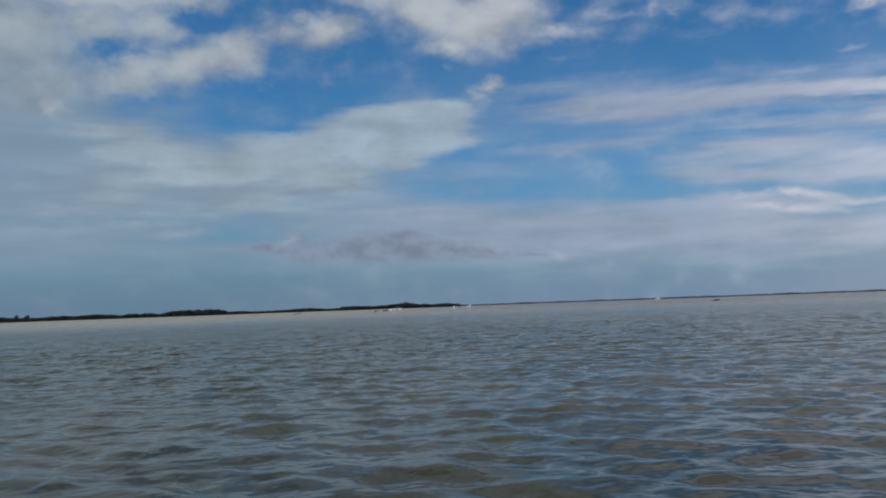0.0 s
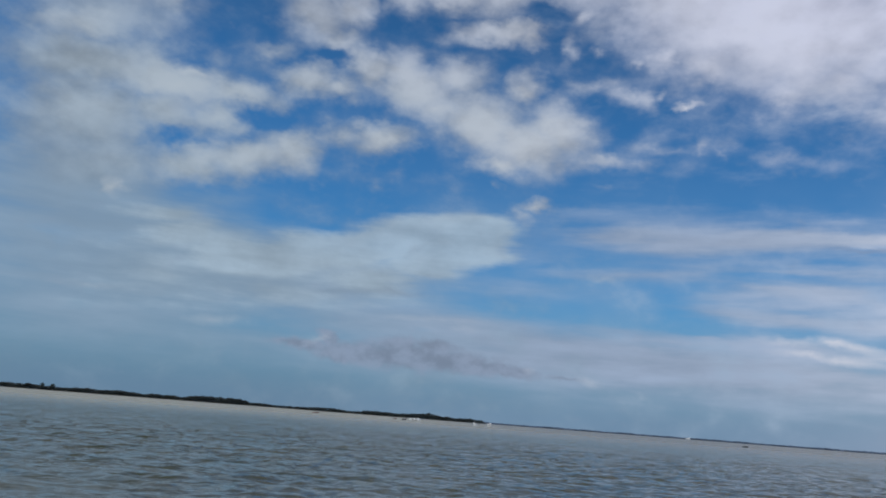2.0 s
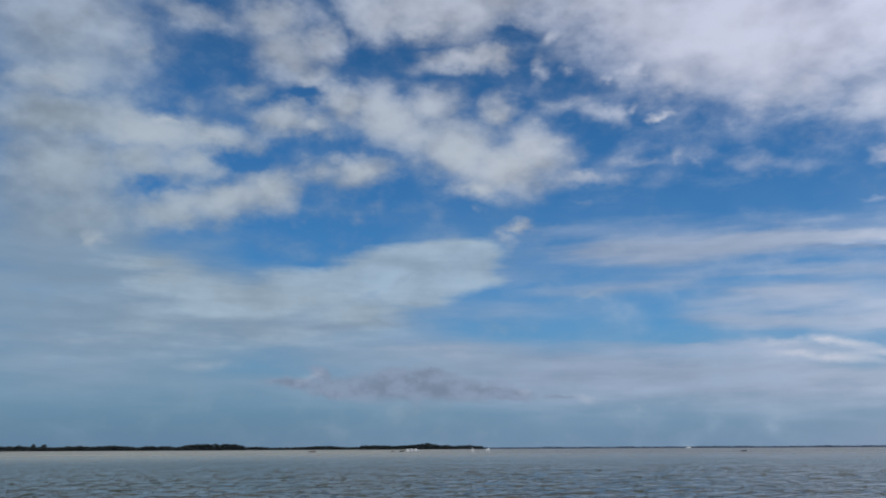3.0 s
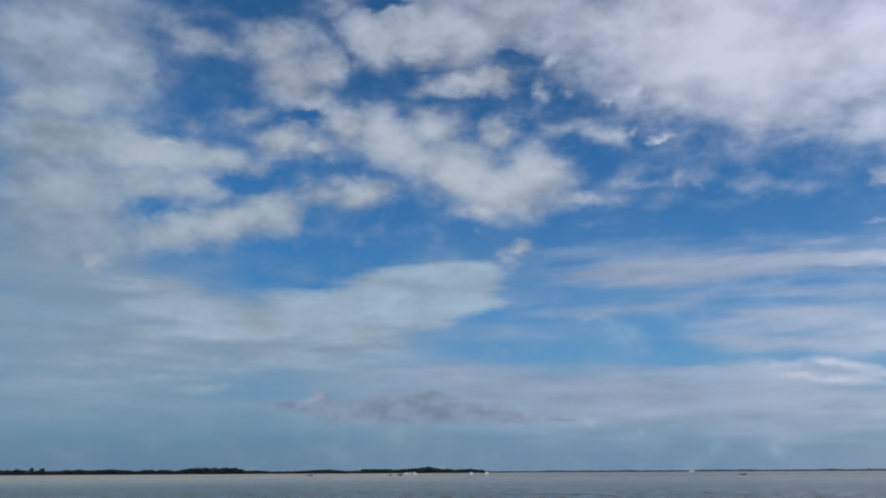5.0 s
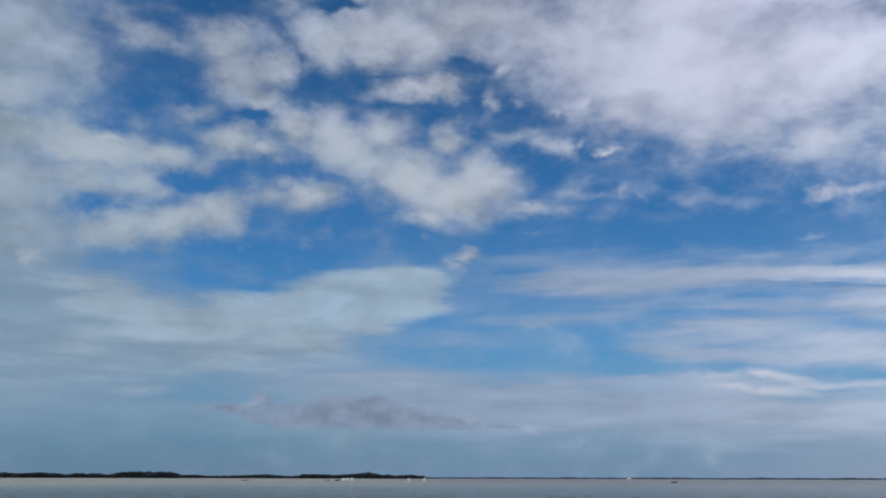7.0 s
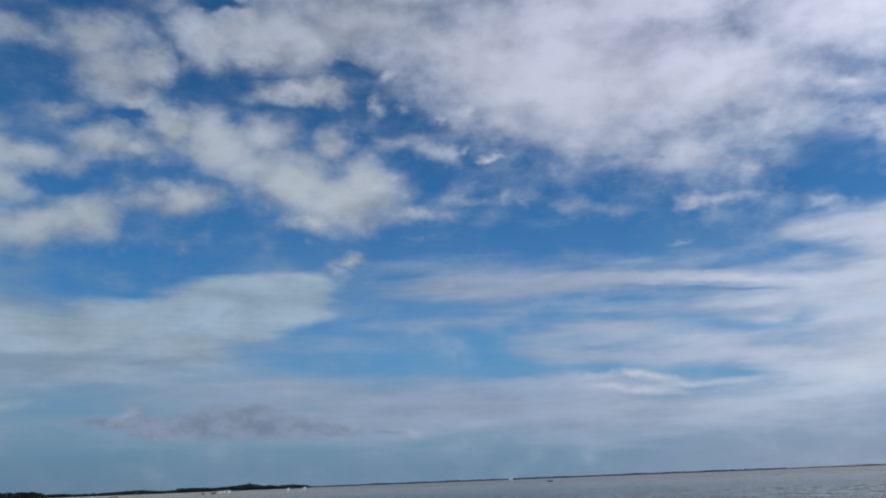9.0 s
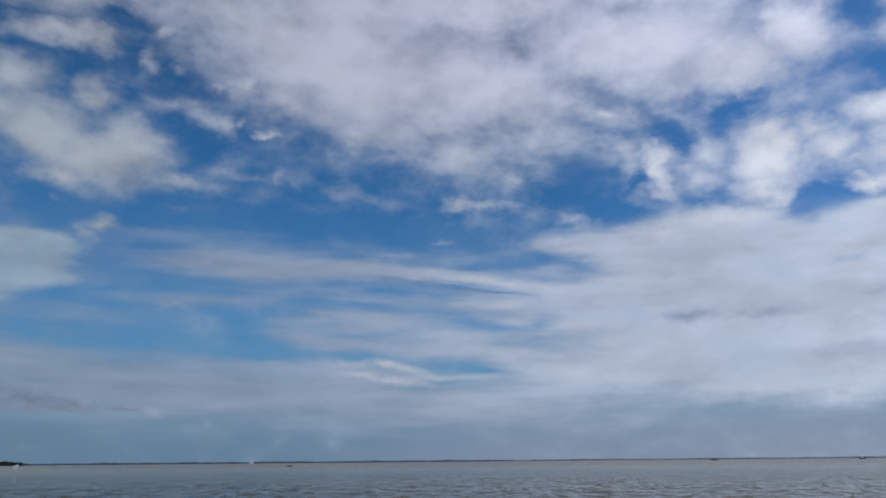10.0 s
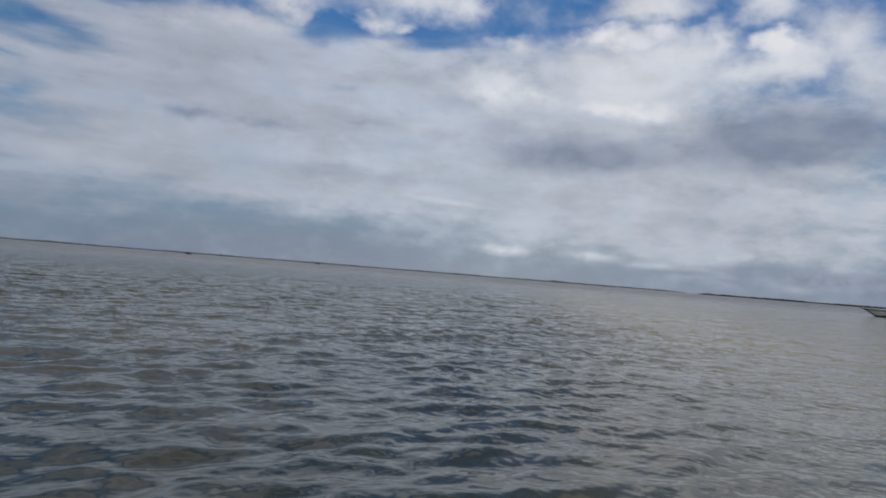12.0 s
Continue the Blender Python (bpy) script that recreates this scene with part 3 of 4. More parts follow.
puff_shade = W.math("MULTIPLY_ADD", relief, 0.5, W.math("ADD", W.math("MULTIPLY", soft, 0.4), W.math("MULTIPLY", texture, 0.6)))
puff_tone = W.vec("SCALE", heap_tone, scale=W.ramp(W.math("MULTIPLY_ADD", puff_sum, 0.12, puff_shade), 0.37, 0.74, W.ramp(bearing, 6.0, 22.0, 0.70, 0.84), W.ramp(bearing, 6.0, 22.0, 1.10, 1.07)))
puff_tone = W.vec("MULTIPLY", puff_tone, W.mix(W.ramp(height, 5.0, 19.0), (0.74, 0.84, 0.90), (1.0, 1.0, 1.0)))
# the high heaps are tinged with violet
puff_tone = W.vec("MULTIPLY", puff_tone, W.mix(W.ramp(height, 20.0, 29.0), (1.0, 1.0, 1.0), (0.99, 0.98, 1.04)))
sky = W.mix(puff, sky, puff_tone)
low = W.ramp(W.math("MULTIPLY_ADD", W.math("SUBTRACT", fine, 0.5), 0.9, layer_sum("low", True)), 0.12, 0.66, 0.0, 0.82)
low_tone = W.vec("SCALE", by_bearing((0.0, (0.215, 0.26, 0.345)), (60.0, (0.25, 0.275, 0.34)), (84.0, (0.34, 0.39, 0.50))), scale=W.ramp(fine, 0.35, 0.65, 0.85, 1.2))
sky = W.mix(low, sky, low_tone)
sky = W.mix(W.math("MULTIPLY", W.math("MULTIPLY", dark, W.ramp(texture, 0.36, 0.64, 1.1, 0.75)), W.ramp(bearing, 20.0, 55.0, 0.85, 0.8)), sky, by_bearing((-10.0, (0.20, 0.265, 0.34)), (8.0, (0.235, 0.27, 0.355)), (60.0, (0.275, 0.33, 0.455))))
sky = W.mix(W.math("MULTIPLY", bright, 0.65, clamp=True), sky, by_bearing((-20.0, (0.50, 0.54, 0.57)), (25.0, (0.62, 0.63, 0.69)), (60.0, (1.06, 1.06, 1.10))))
back = W.node("ShaderNodeBackground")
W.put(back.inputs["Color"], sky)
W.put(back.inputs["Strength"], 1.0)
W.put(W.node("ShaderNodeOutputWorld").inputs[0], back.outputs[0])

# ---- materials ----
def material(name):
    m = bpy.data.materials.new(name)
    m.use_nodes = True
    n = Net(m.node_tree)
    return m, n, m.node_tree.nodes["Principled BSDF"]


def plain(name, colour, rough=0.5, metal=0.0, wear=0.15, size=3.0, coat=0.0):
    """Painted, rubber, metal or plastic surfaces: slight blotches and stains at two sizes."""
    m, n, b = material(name)
    at = n.node("ShaderNodeTexCoord").outputs["Object"]
    big = n.noise(at, size, 4.0, 0.6)
    small = n.noise(at, size * 9, 5.0, 0.6)
    k = n.math("ADD", n.math("MULTIPLY", big, 0.6), n.math("MULTIPLY", small, 0.4))
    worn = tuple(c * (1 - 2.2 * wear) for c in colour)
    n.put(b.inputs["Base Color"], n.mix(n.ramp(k, 0.35, 0.65), worn, colour))
    n.put(b.inputs["Roughness"], n.ramp(small, 0.3, 0.7, rough * 0.85, min(1.0, rough * 1.2)))
    b.inputs["Metallic"].default_value = metal
    b.inputs["Coat Weight"].default_value = coat
    return m


def foliage(name, dull, fresh, size):
    m, n, b = material(name)
    at = n.node("ShaderNodeNewGeometry")
    big = n.noise(at.outputs["Position"], size, 4.0, 0.6)
    k = n.math("ADD", n.math("MULTIPLY", big, 0.6), n.math("MULTIPLY", at.outputs["Random Per Island"], 0.4))
    n.put(b.inputs["Base Color"], n.mix(n.ramp(k, 0.3, 0.7), dull, fresh))
    b.inputs["Roughness"].default_value = 0.7
    b.inputs["Specular IOR Level"].default_value = 0.25
    return m


WHITE = plain("white gelcoat", (0.88, 0.89, 0.88), 0.3, wear=0.05)
NAVY = plain("dark hull paint", (0.02, 0.022, 0.028), 0.45)
BLACK = plain("black plastic", (0.02, 0.02, 0.02), 0.5)
TIMBER = plain("dark wet timber", (0.055, 0.045, 0.035), 0.7, wear=0.2)
RED = plain("faded red plastic", (0.20, 0.055, 0.045), 0.45)
GLASS = plain("dark tinted window", (0.015, 0.02, 0.025), 0.08, wear=0.0)
STEEL = plain("stainless steel", (0.6, 0.6, 0.6), 0.3, metal=1.0)
# dark leaf greens with a slight blue tint painted in for the air between
MANGROVE = foliage("mangrove leaves", (0.009, 0.015, 0.017), (0.020, 0.030, 0.029), 0.05)
PINE = foliage("needle leaves", (0.012, 0.019, 0.015), (0.028, 0.040, 0.027), 0.05)
# distance haze is mixed into these leaf colours, which makes them bluer
FAR_WOOD = foliage("haze-tinted far woods", (0.062, 0.090, 0.135), (0.080, 0.112, 0.165), 0.01)
BARK = plain("grey bark", (0.11, 0.095, 0.08), 0.9, wear=0.2)
# more haze put into the colours here; the shores below are tinted likewise
HAZY_WOOD = foliage("haze-paled coast woods", (0.135, 0.165, 0.195), (0.165, 0.195, 0.225), 0.01)
FAR_SHORE = plain("haze-tinted far shore", (0.085, 0.115, 0.16), 0.9, wear=0.2, size=0.01)
HAZY_SHORE = plain("haze-paled shore", (0.16, 0.19, 0.21), 0.9, wear=0.2, size=0.01)
MUD = plain("mud and roots", (0.050, 0.042, 0.032), 0.85, wear=0.2, size=0.15)


def water_material():
    m, n, b = material("shallow lagoon water")
    at = n.node("ShaderNodeNewGeometry").outputs["Position"]
    xyz = n.node("ShaderNodeSeparateXYZ")
    n.put(xyz.inputs[0], at)
    # weed beds and bare sand on the bottom tint the turbid water
    weed = n.ramp(n.noise(at, 0.5, 4.0, 0.55), 0.44, 0.58)
    near = n.mix(weed, (0.070, 0.067, 0.041), (0.034, 0.037, 0.014))
    near = n.mix(n.ramp(n.noise(at, 2.2, 4.0, 0.6), 0.4, 0.7), near, (0.060, 0.057, 0.036))
    # darker along the boat's track: steep view's weaker reflection, put into the colour
    steep_dark = n.ramp(n.math("MULTIPLY_ADD", n.noise(at, 0.45, 4.0, 0.6), 5.0, xyz.outputs[1]), 10.0, 6.0)
    near = n.mix(n.math("MULTIPLY", steep_dark, 0.95), near, n.mix(weed, (0.022, 0.024, 0.010), (0.014, 0.018, 0.005)))
    # greener over the western weed beds
    green = n.ramp(n.math("ADD", n.math("MULTIPLY_ADD", xyz.outputs[1], -0.6, xyz.outputs[0]), n.math("MULTIPLY", n.noise(at, 0.3, 3.0), 4.0)), 6.0, -4.0)
    near = n.mix(n.math("MULTIPLY", green, 0.5), near, n.mix(weed, (0.027, 0.034, 0.022), (0.017, 0.022, 0.009)))
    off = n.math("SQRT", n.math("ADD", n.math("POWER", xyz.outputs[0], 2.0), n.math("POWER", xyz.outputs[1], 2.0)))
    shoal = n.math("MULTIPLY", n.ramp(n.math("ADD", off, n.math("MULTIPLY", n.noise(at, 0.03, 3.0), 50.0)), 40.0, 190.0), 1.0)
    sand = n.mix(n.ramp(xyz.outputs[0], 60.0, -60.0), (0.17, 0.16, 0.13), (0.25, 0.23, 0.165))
    # a clean sand flat lies to the east of the boat
    flat_sand = n.ramp(n.math("ADD", n.math("MULTIPLY_ADD", xyz.outputs[1], -2.8, xyz.outputs[0]), n.math("MULTIPLY", n.noise(at, 0.25, 3.0), 6.0)), 4.0, 22.0)
    near = n.mix(flat_sand, near, (0.25, 0.215, 0.125))
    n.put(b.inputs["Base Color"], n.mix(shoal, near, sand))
    b.inputs["IOR"].default_value = 1.33
    n.put(b.inputs["Roughness"], n.ramp(off, 10.0, 250.0, 0.075, 0.30))
    ripple = n.node("ShaderNodeBump")
    squeezed = n.vec("MULTIPLY", at, (0.9, 1.1, 1.0))
    small = n.math("ADD", n.math("MULTIPLY", n.noise(squeezed, 4.5, 2.0, 0.45), 1.5), n.math("MULTIPLY", n.noise(squeezed, 1.6, 3.0, 0.5), 3.0))
    small = n.math("MULTIPLY_ADD", n.noise(squeezed, 0.6, 2.0, 0.5), 6.0, small)
    broad = n.math("MULTIPLY", n.noise(n.vec("MULTIPLY", at, (0.8, 1.0, 1.0)), 0.28, 3.0, 0.55), n.ramp(off, 20.0, 70.0, 0.0, 20.0))
    n.put(ripple.inputs["Height"], n.math("ADD", small, broad))
    ripple.inputs["Distance"].default_value = 0.05
    n.put(ripple.inputs["Strength"], n.ramp(off, 6.0, 24.0, 0.25, 1.8))
    n.put(b.inputs["Normal"], ripple.outputs[0])
    return m


WATER = water_material()


# ---- building helpers ----
def part(name, bm, mat, parent=None, label="", smooth=False):
    me = bpy.data.meshes.new(name)
    bm.normal_update()
    bm.to_mesh(me)
    bm.free()
    me.materials.append(mat)
    if smooth:
        me.shade_smooth()
    ob = new(name, me)
    ob.parent = parent
    if label:
        ob["label"] = label
    return ob


def box(bm, cx, cy, cz, sx, sy, sz, bevel=0.0, taper=1.0):
    made = bmesh.ops.create_cube(bm, size=1.0)["verts"]
    for v in made:
        k = taper if v.co.z > 0 else 1.0
        v.co = Vector((cx + v.co.x * sx * k, cy + v.co.y * sy * k, cz + v.co.z * sz))
    if bevel:
        edges = {e for v in made for e in v.link_edges}
        bmesh.ops.bevel(bm, geom=list(edges), offset=bevel, segments=2, affect="EDGES", profile=0.5)
    return bm


def rod(bm, a, b, r0, r1=None, sides=8):
    a, b = Vector(a), Vector(b)
    r1 = r0 if r1 is None else r1
    d = b - a
    m = Matrix.Translation((a + b) / 2) @ d.to_track_quat("Z", "Y").to_matrix().to_4x4()
    bmesh.ops.create_cone(bm, cap_ends=True, segments=sides, radius1=r0, radius2=r1, depth=d.length, matrix=m)
    return bm


def empty(name, m):
    ob = new(name)
    ob.matrix_world = m
    return ob


# ---- water ----
def water_sheet():
    """One sheet to the horizon, with wind chop in the near part; the wavelets that the mesh is too coarse for fade out."""
    rng = np.random.default_rng(7)
    cx, cy = 0.0, -6.0
    fine = np.radians(np.arange(-45.0, 115.0, 0.2))
    coarse = np.radians(np.arange(115.0, 315.0, 0.8))
    ang = np.concatenate([fine, coarse])
    rad = [4.0]
    while rad[-1] < 60.0:
        rad.append(rad[-1] * 1.0038)
    while rad[-1] < 240.0:
        rad.append(rad[-1] * 1.0075)
    while rad[-1] < 4700.0:
        rad.append(rad[-1] * 1.09)
    rad = np.array(rad)
    R, A = np.meshgrid(rad, ang, indexing="ij")
    X, Y = cx + R * np.sin(A), cy + R * np.cos(A)
    Z = np.zeros_like(X)
    step = np.maximum(R * np.where(R < 60.0, 0.0038, 0.0075), R * np.where(A > radians(115.0), radians(0.8), radians(0.2)))
    wind = radians(212.0)
    # the far right of the bay lies in the lee and is calmer
    lee = 1.0 - 0.7 * np.clip((np.degrees(np.arctan2(X - 4.0, Y)) - 70.0) / 22.0, 0.0, 1.0)
    waves = 130
    for i in range(waves):
        lam = 0.15 * (1.3 / 0.15) ** ((i + rng.random()) / waves)
        turn = wind + rng.normal(0.0, 0.55 if lam > 0.4 else 0.85)
        steep = 0.0195 * (0.4 if lam < 0.28 else 1.2 if lam < 0.8 else 0.5)
        amp = steep * lam / (2 * np.pi) * 1.1
        k = 2 * np.pi / lam
        keep = np.clip((lam / step - 2.2) / 2.2, 0.0, 1.0)
        phase = k * (X * math.sin(turn) + Y * math.cos(turn)) + rng.random() * 6.283
        # gusts make patches of stronger and weaker chop
        gust = 0.7 + 0.6 * np.sin(X * rng.normal(0, 0.3) + Y * rng.normal(0, 0.3) + rng.random() * 6.283)
        Z += amp * keep * gust * (np.sin(phase) - 0.22 * np.cos(2 * phase))
    Z *= lee * np.clip((R - 4.0) / 2.5, 0.0, 1.0)
    na, nr = len(ang), len(rad)
    verts = np.stack([X, Y, Z], -1).reshape(-1, 3)
    i, j = np.meshgrid(np.arange(nr - 1), np.arange(na), indexing="ij")
    k = (j + 1) % na
    faces = np.stack([i * na + j, (i + 1) * na + j, (i + 1) * na + k, i * na + k], -1).reshape(-1, 4)
    me = bpy.data.meshes.new("water")
    hub = len(verts)
    verts = np.concatenate([verts, [[cx, cy, 0.0]]])
    fan = [(hub, int(q), int((q + 1) % na)) for q in range(na)]
    me.from_pydata(verts.tolist(), [], faces.tolist() + fan)
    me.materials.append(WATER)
    me.shade_smooth()
    me.flip_normals() if me.polygons[0].normal.z < 0 else None
    ob = new("water", me)
    return tagged(ob, "grey-green shallow lagoon water with small wind waves", "water", kind="structure")


water_sheet()


# ---- shores and woods ----
def clumps(name, spots, mat, seed, rough=0.45):
    """Many leaf clumps, each an uneven eight-sided lump: x, y, z, radius, flatness."""
    rng = np.random.default_rng(seed)
    base = np.array([(1, 0, 0), (0, 1, 0), (-1, 0, 0), (0, -1, 0), (0, 0, 1), (0, 0, -1)], float)
    tri = np.array([(0, 1, 4), (1, 2, 4), (2, 3, 4), (3, 0, 4), (1, 0, 5), (2, 1, 5), (3, 2, 5), (0, 3, 5)])
    spots = np.asarray(spots, float)
    n = len(spots)
    lump = base[None] * (1 + rng.uniform(-rough, rough, (n, 6, 1)))
    spin = rng.uniform(0, 6.283, n)
    c, s = np.cos(spin)[:, None], np.sin(spin)[:, None]
    lx, ly = lump[..., 0] * c - lump[..., 1] * s, lump[..., 0] * s + lump[..., 1] * c
    lump = np.stack([lx, ly, lump[..., 2] * spots[:, 4:5] + 0.15 * lx], -1) * spots[:, 3][:, None, None]
    verts = (lump + spots[:, None, :3]).reshape(-1, 3)
    faces = (tri[None] + 6 * np.arange(n)[:, None, None]).reshape(-1, 3)
    me = bpy.data.meshes.new(name)
    me.from_pydata(verts.tolist(), [], faces.tolist())
    me.materials.append(mat)
    return new(name, me)


def profile(rng, n, rough):
    """A wavy canopy line: tree crowns of different heights side by side."""
    x = np.linspace(0, 1, n)
    y = np.zeros(n)
    for k in range(2, 60):
        y += rng.normal(0, 1) * k ** -0.75 * np.sin(2 * np.pi * (k * x * n / 140 + rng.random()))
    return 1 + rough * y / (np.abs(y).max() + 1e-6)


def island(az0, az1, dist, tall, depth, mat, seed, label, taper0=0.0, taper1=0.0, size=1.5, rough=0.28, bulge=()):
    """A low shore with a wood on it, seen from the water between two bearings."""
    rng = np.random.default_rng(seed)
    n = max(12, int(abs(az1 - az0) * 8))
    az = np.linspace(az0, az1, n)
    line = profile(rng, n, rough)
    u = np.linspace(0, 1, n)
    if taper0:
        line *= np.clip(u / taper0, 0.25, 1)
    if taper1:
        line *= np.clip((1 - u) / taper1, 0.25, 1)
    for at, wide, gain in bulge:
        line += gain * np.exp(-((az - at) / wide) ** 2)
    wave = 12 * np.sin(u * 9 + seed) + 6 * np.sin(u * 23 + 2 * seed)
    bm = bmesh.new()
    rows = []
    for q in range(n):
        d0 = dist + wave[q]
        pts = [(d0, -0.3), (d0 + 4, 0.5), (d0 + depth * 0.5, 1.0), (d0 + depth, 0.5), (d0 + depth + 4, -0.3)]
        rows.append([bm.verts.new((d * math.sin(radians(az[q])), d * math.cos(radians(az[q])), z)) for d, z in pts])
    for a, b in zip(rows[:-1], rows[1:]):
        for p in range(4):
            bm.faces.new((a[p], a[p + 1], b[p + 1], b[p]))
    bmesh.ops.recalc_face_normals(bm, faces=bm.faces)
    # far shores get the colours with haze painted in
    shore = part("shore", bm, HAZY_SHORE if mat is HAZY_WOOD else FAR_SHORE if mat is FAR_WOOD else MUD)
    tagged(shore, "low dark mud shore under the " + label, "shore", kind="structure")
    length = abs(az1 - az0) * math.pi / 180 * dist
    count = int(min(14000, length * max(1.0, tall / size) * 4.0 / size))
    spots = []
    for _ in range(count):
        v = rng.random()
        q = min(n - 1, int(v * n))
        h = tall * np.interp(v, u, line)
        d = dist + np.interp(v, u, wave) + 3 + rng.random() * depth * 0.8
        z = 0.3 + h * rng.random() ** 0.85
        a = radians(az0 + v * (az1 - az0))
        r = size * rng.uniform(0.6, 1.5) * min(1.0, 0.5 + h / tall * 0.5)
        spots.append((d * math.sin(a), d * math.cos(a), min(z, 0.6 + h) - 0.4 * r, r, rng.uniform(0.6, 1.0)))
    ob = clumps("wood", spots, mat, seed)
    return tagged(ob, label, "wood", kind="stuff")


island(-42.0, -14.1, 1800.0, 8.8, 60.0, MANGROVE, 11, "dense dark green mangrove wood on a low island", taper1=0.012, size=1.5, bulge=((-15.4, 1.1, 0.55), (-17.2, 0.9, 0.3)))
island(-14.3, -6.2, 2150.0, 7.0, 50.0, MANGROVE, 12, "thin dark mangrove wood along a low spit", taper1=0.06, size=1.5, bulge=((-9.0, 1.2, 0.25),))
island(-6.9, 2.15, 1900.0, 8.6, 60.0, MANGROVE, 13, "dark mangrove wood on an island that ends in a point", taper0=0.05, taper1=0.015, size=1.5, bulge=((-1.9, 0.9, 0.35), (0.9, 0.8, 0.15)))
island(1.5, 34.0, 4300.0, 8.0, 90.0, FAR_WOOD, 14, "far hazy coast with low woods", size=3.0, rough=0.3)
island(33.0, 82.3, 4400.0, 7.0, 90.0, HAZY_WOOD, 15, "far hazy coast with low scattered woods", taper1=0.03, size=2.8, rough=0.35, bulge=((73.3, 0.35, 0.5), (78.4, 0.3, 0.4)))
island(83.15, 112.0, 1500.0, 2.3, 30.0, MANGROVE, 16, "low dark mangrove bank", taper0=0.02, size=1.2, rough=0.25)


def tree(az, dist, tall, wide, mat, seed, label):
    """A tall tree over the wood: tapered trunk, limbs and a loose crown."""
    rng = np.random.default_rng(seed)
    a = radians(az)
    root = empty("tree", Matrix.Translation((dist * math.sin(a), dist * math.cos(a), 0.6)))
    bm = bmesh.new()
    rod(bm, (0, 0, -0.2), (0.2, 0.1, tall * 0.85), 0.32, 0.10)
    for k in range(7):
        z = tall * (0.4 + 0.06 * k)
        t = rng.uniform(0, 6.283)
        rod(bm, (0.1, 0, z), (wide * 0.35 * math.cos(t), wide * 0.35 * math.sin(t), z + tall * 0.16), 0.12, 0.04, 6)
    part("trunk", bm, BARK, root)
    spots = []
    for _ in range(170):
        d = rng.normal(0, 1, 3)
        d = d / np.linalg.norm(d) * rng.random() ** 0.4
        spots.append((d[0] * wide / 2, d[1] * wide / 2, tall * 0.72 + d[2] * tall * 0.27, rng.uniform(0.35, 0.95), rng.uniform(0.6, 1.0)))
    crown = clumps("crown", spots, mat, seed)
    crown.parent = root
    return tagged(root, label, "tree")


tree(-27.35, 1815.0, 13.5, 9.0, PINE, 21, "tall round-crowned tree standing above the mangroves")
tree(-26.75, 1820.0, 13.0, 11.0, PINE, 22, "tall broad-crowned tree standing above the mangroves")
tree(-28.2, 1818.0, 11.0, 6.0, PINE, 23, "slim tree standing above the mangroves")
tree(-1.85, 1925.0, 15.5, 10.0, PINE, 24, "tall dark tree near the island's point")
tree(-2.2, 1930.0, 13.5, 9.0, PINE, 25, "tall dark tree near the island's point")


# ---- boats ----
def hull_mesh(length, beam, side, draft=0.25, flare=0.12, rake=0.12, stations=14, sheer=0.25, deck_drop=0.1):
    """A planing hull with a raked bow towards +x: sides, bottom, transom and a sunk deck."""
    bm = bmesh.new()
    rows = []
    for i in range(stations + 1):
        u = i / stations
        full = math.sqrt(max(0.0, 1 - max(0.0, (u - 0.35) / 0.65) ** 2.4))
        half = max(0.012, beam / 2 * (0.86 + 0.14 * min(1.0, u / 0.35)) * full)
        top = side * (1 + sheer * max(0.0, u - 0.3) ** 1.5 * 1.8)
        x = (u - 0.5) * length
        x_low = x - rake * length * max(0.0, u - 0.55) / 0.45
        low = half * (1 - flare - 0.35 * max(0.0, u - 0.6))
        keel = -draft + (draft + 0.05) * max(0.0, (u - 0.7) / 0.3) ** 2
        pts = [(x, -half * 0.9, top - deck_drop), (x, -half, top), (x_low, -low, 0.06), (x_low, 0, keel), (x_low, low, 0.06), (x, half, top), (x, half * 0.9, top - deck_drop)]
        rows.append([bm.verts.new(p) for p in pts])
    for a, b in zip(rows[:-1], rows[1:]):
        for p in range(6):
            bm.faces.new((a[p], a[p + 1], b[p + 1], b[p]))
        bm.faces.new((a[6], a[0], b[0], b[6]))
    bm.faces.new(rows[0])
    bm.faces.new(list(reversed(rows[-1])))
    bmesh.ops.recalc_face_normals(bm, faces=bm.faces)
    return bm


def strake(length, beam, side, stations=14, sheer=0.25, thick=0.035, drop=0.0):
    """The rubbing strake round the top of the hull."""
    bm = bmesh.new()
    for sgn in (-1, 1):
        last = None
        for i in range(stations + 1):
            u = i / stations
            full = math.sqrt(max(0.0, 1 - max(0.0, (u - 0.35) / 0.65) ** 2.4))
            half = max(0.012, beam / 2 * (0.86 + 0.14 * min(1.0, u / 0.35)) * full)
            p = Vector(((u - 0.5) * length, sgn * (half + thick * 0.4), side * (1 + sheer * max(0.0, u - 0.3) ** 1.5 * 1.8) - drop))
            if last is not None:
                rod(bm, last, p, thick, thick, 6)
            last = p
    return bm


def outboard(parent, length, side):
    bm = bmesh.new()
    box(bm, -length / 2 - 0.18, 0, side + 0.22, 0.34, 0.26, 0.36, 0.06, 0.85)
    rod(bm, (-length / 2 - 0.16, 0, side + 0.05), (-length / 2 - 0.16, 0, -0.35), 0.06)
    return part("outboard_motor", bm, BLACK, parent, "black outboard motor")


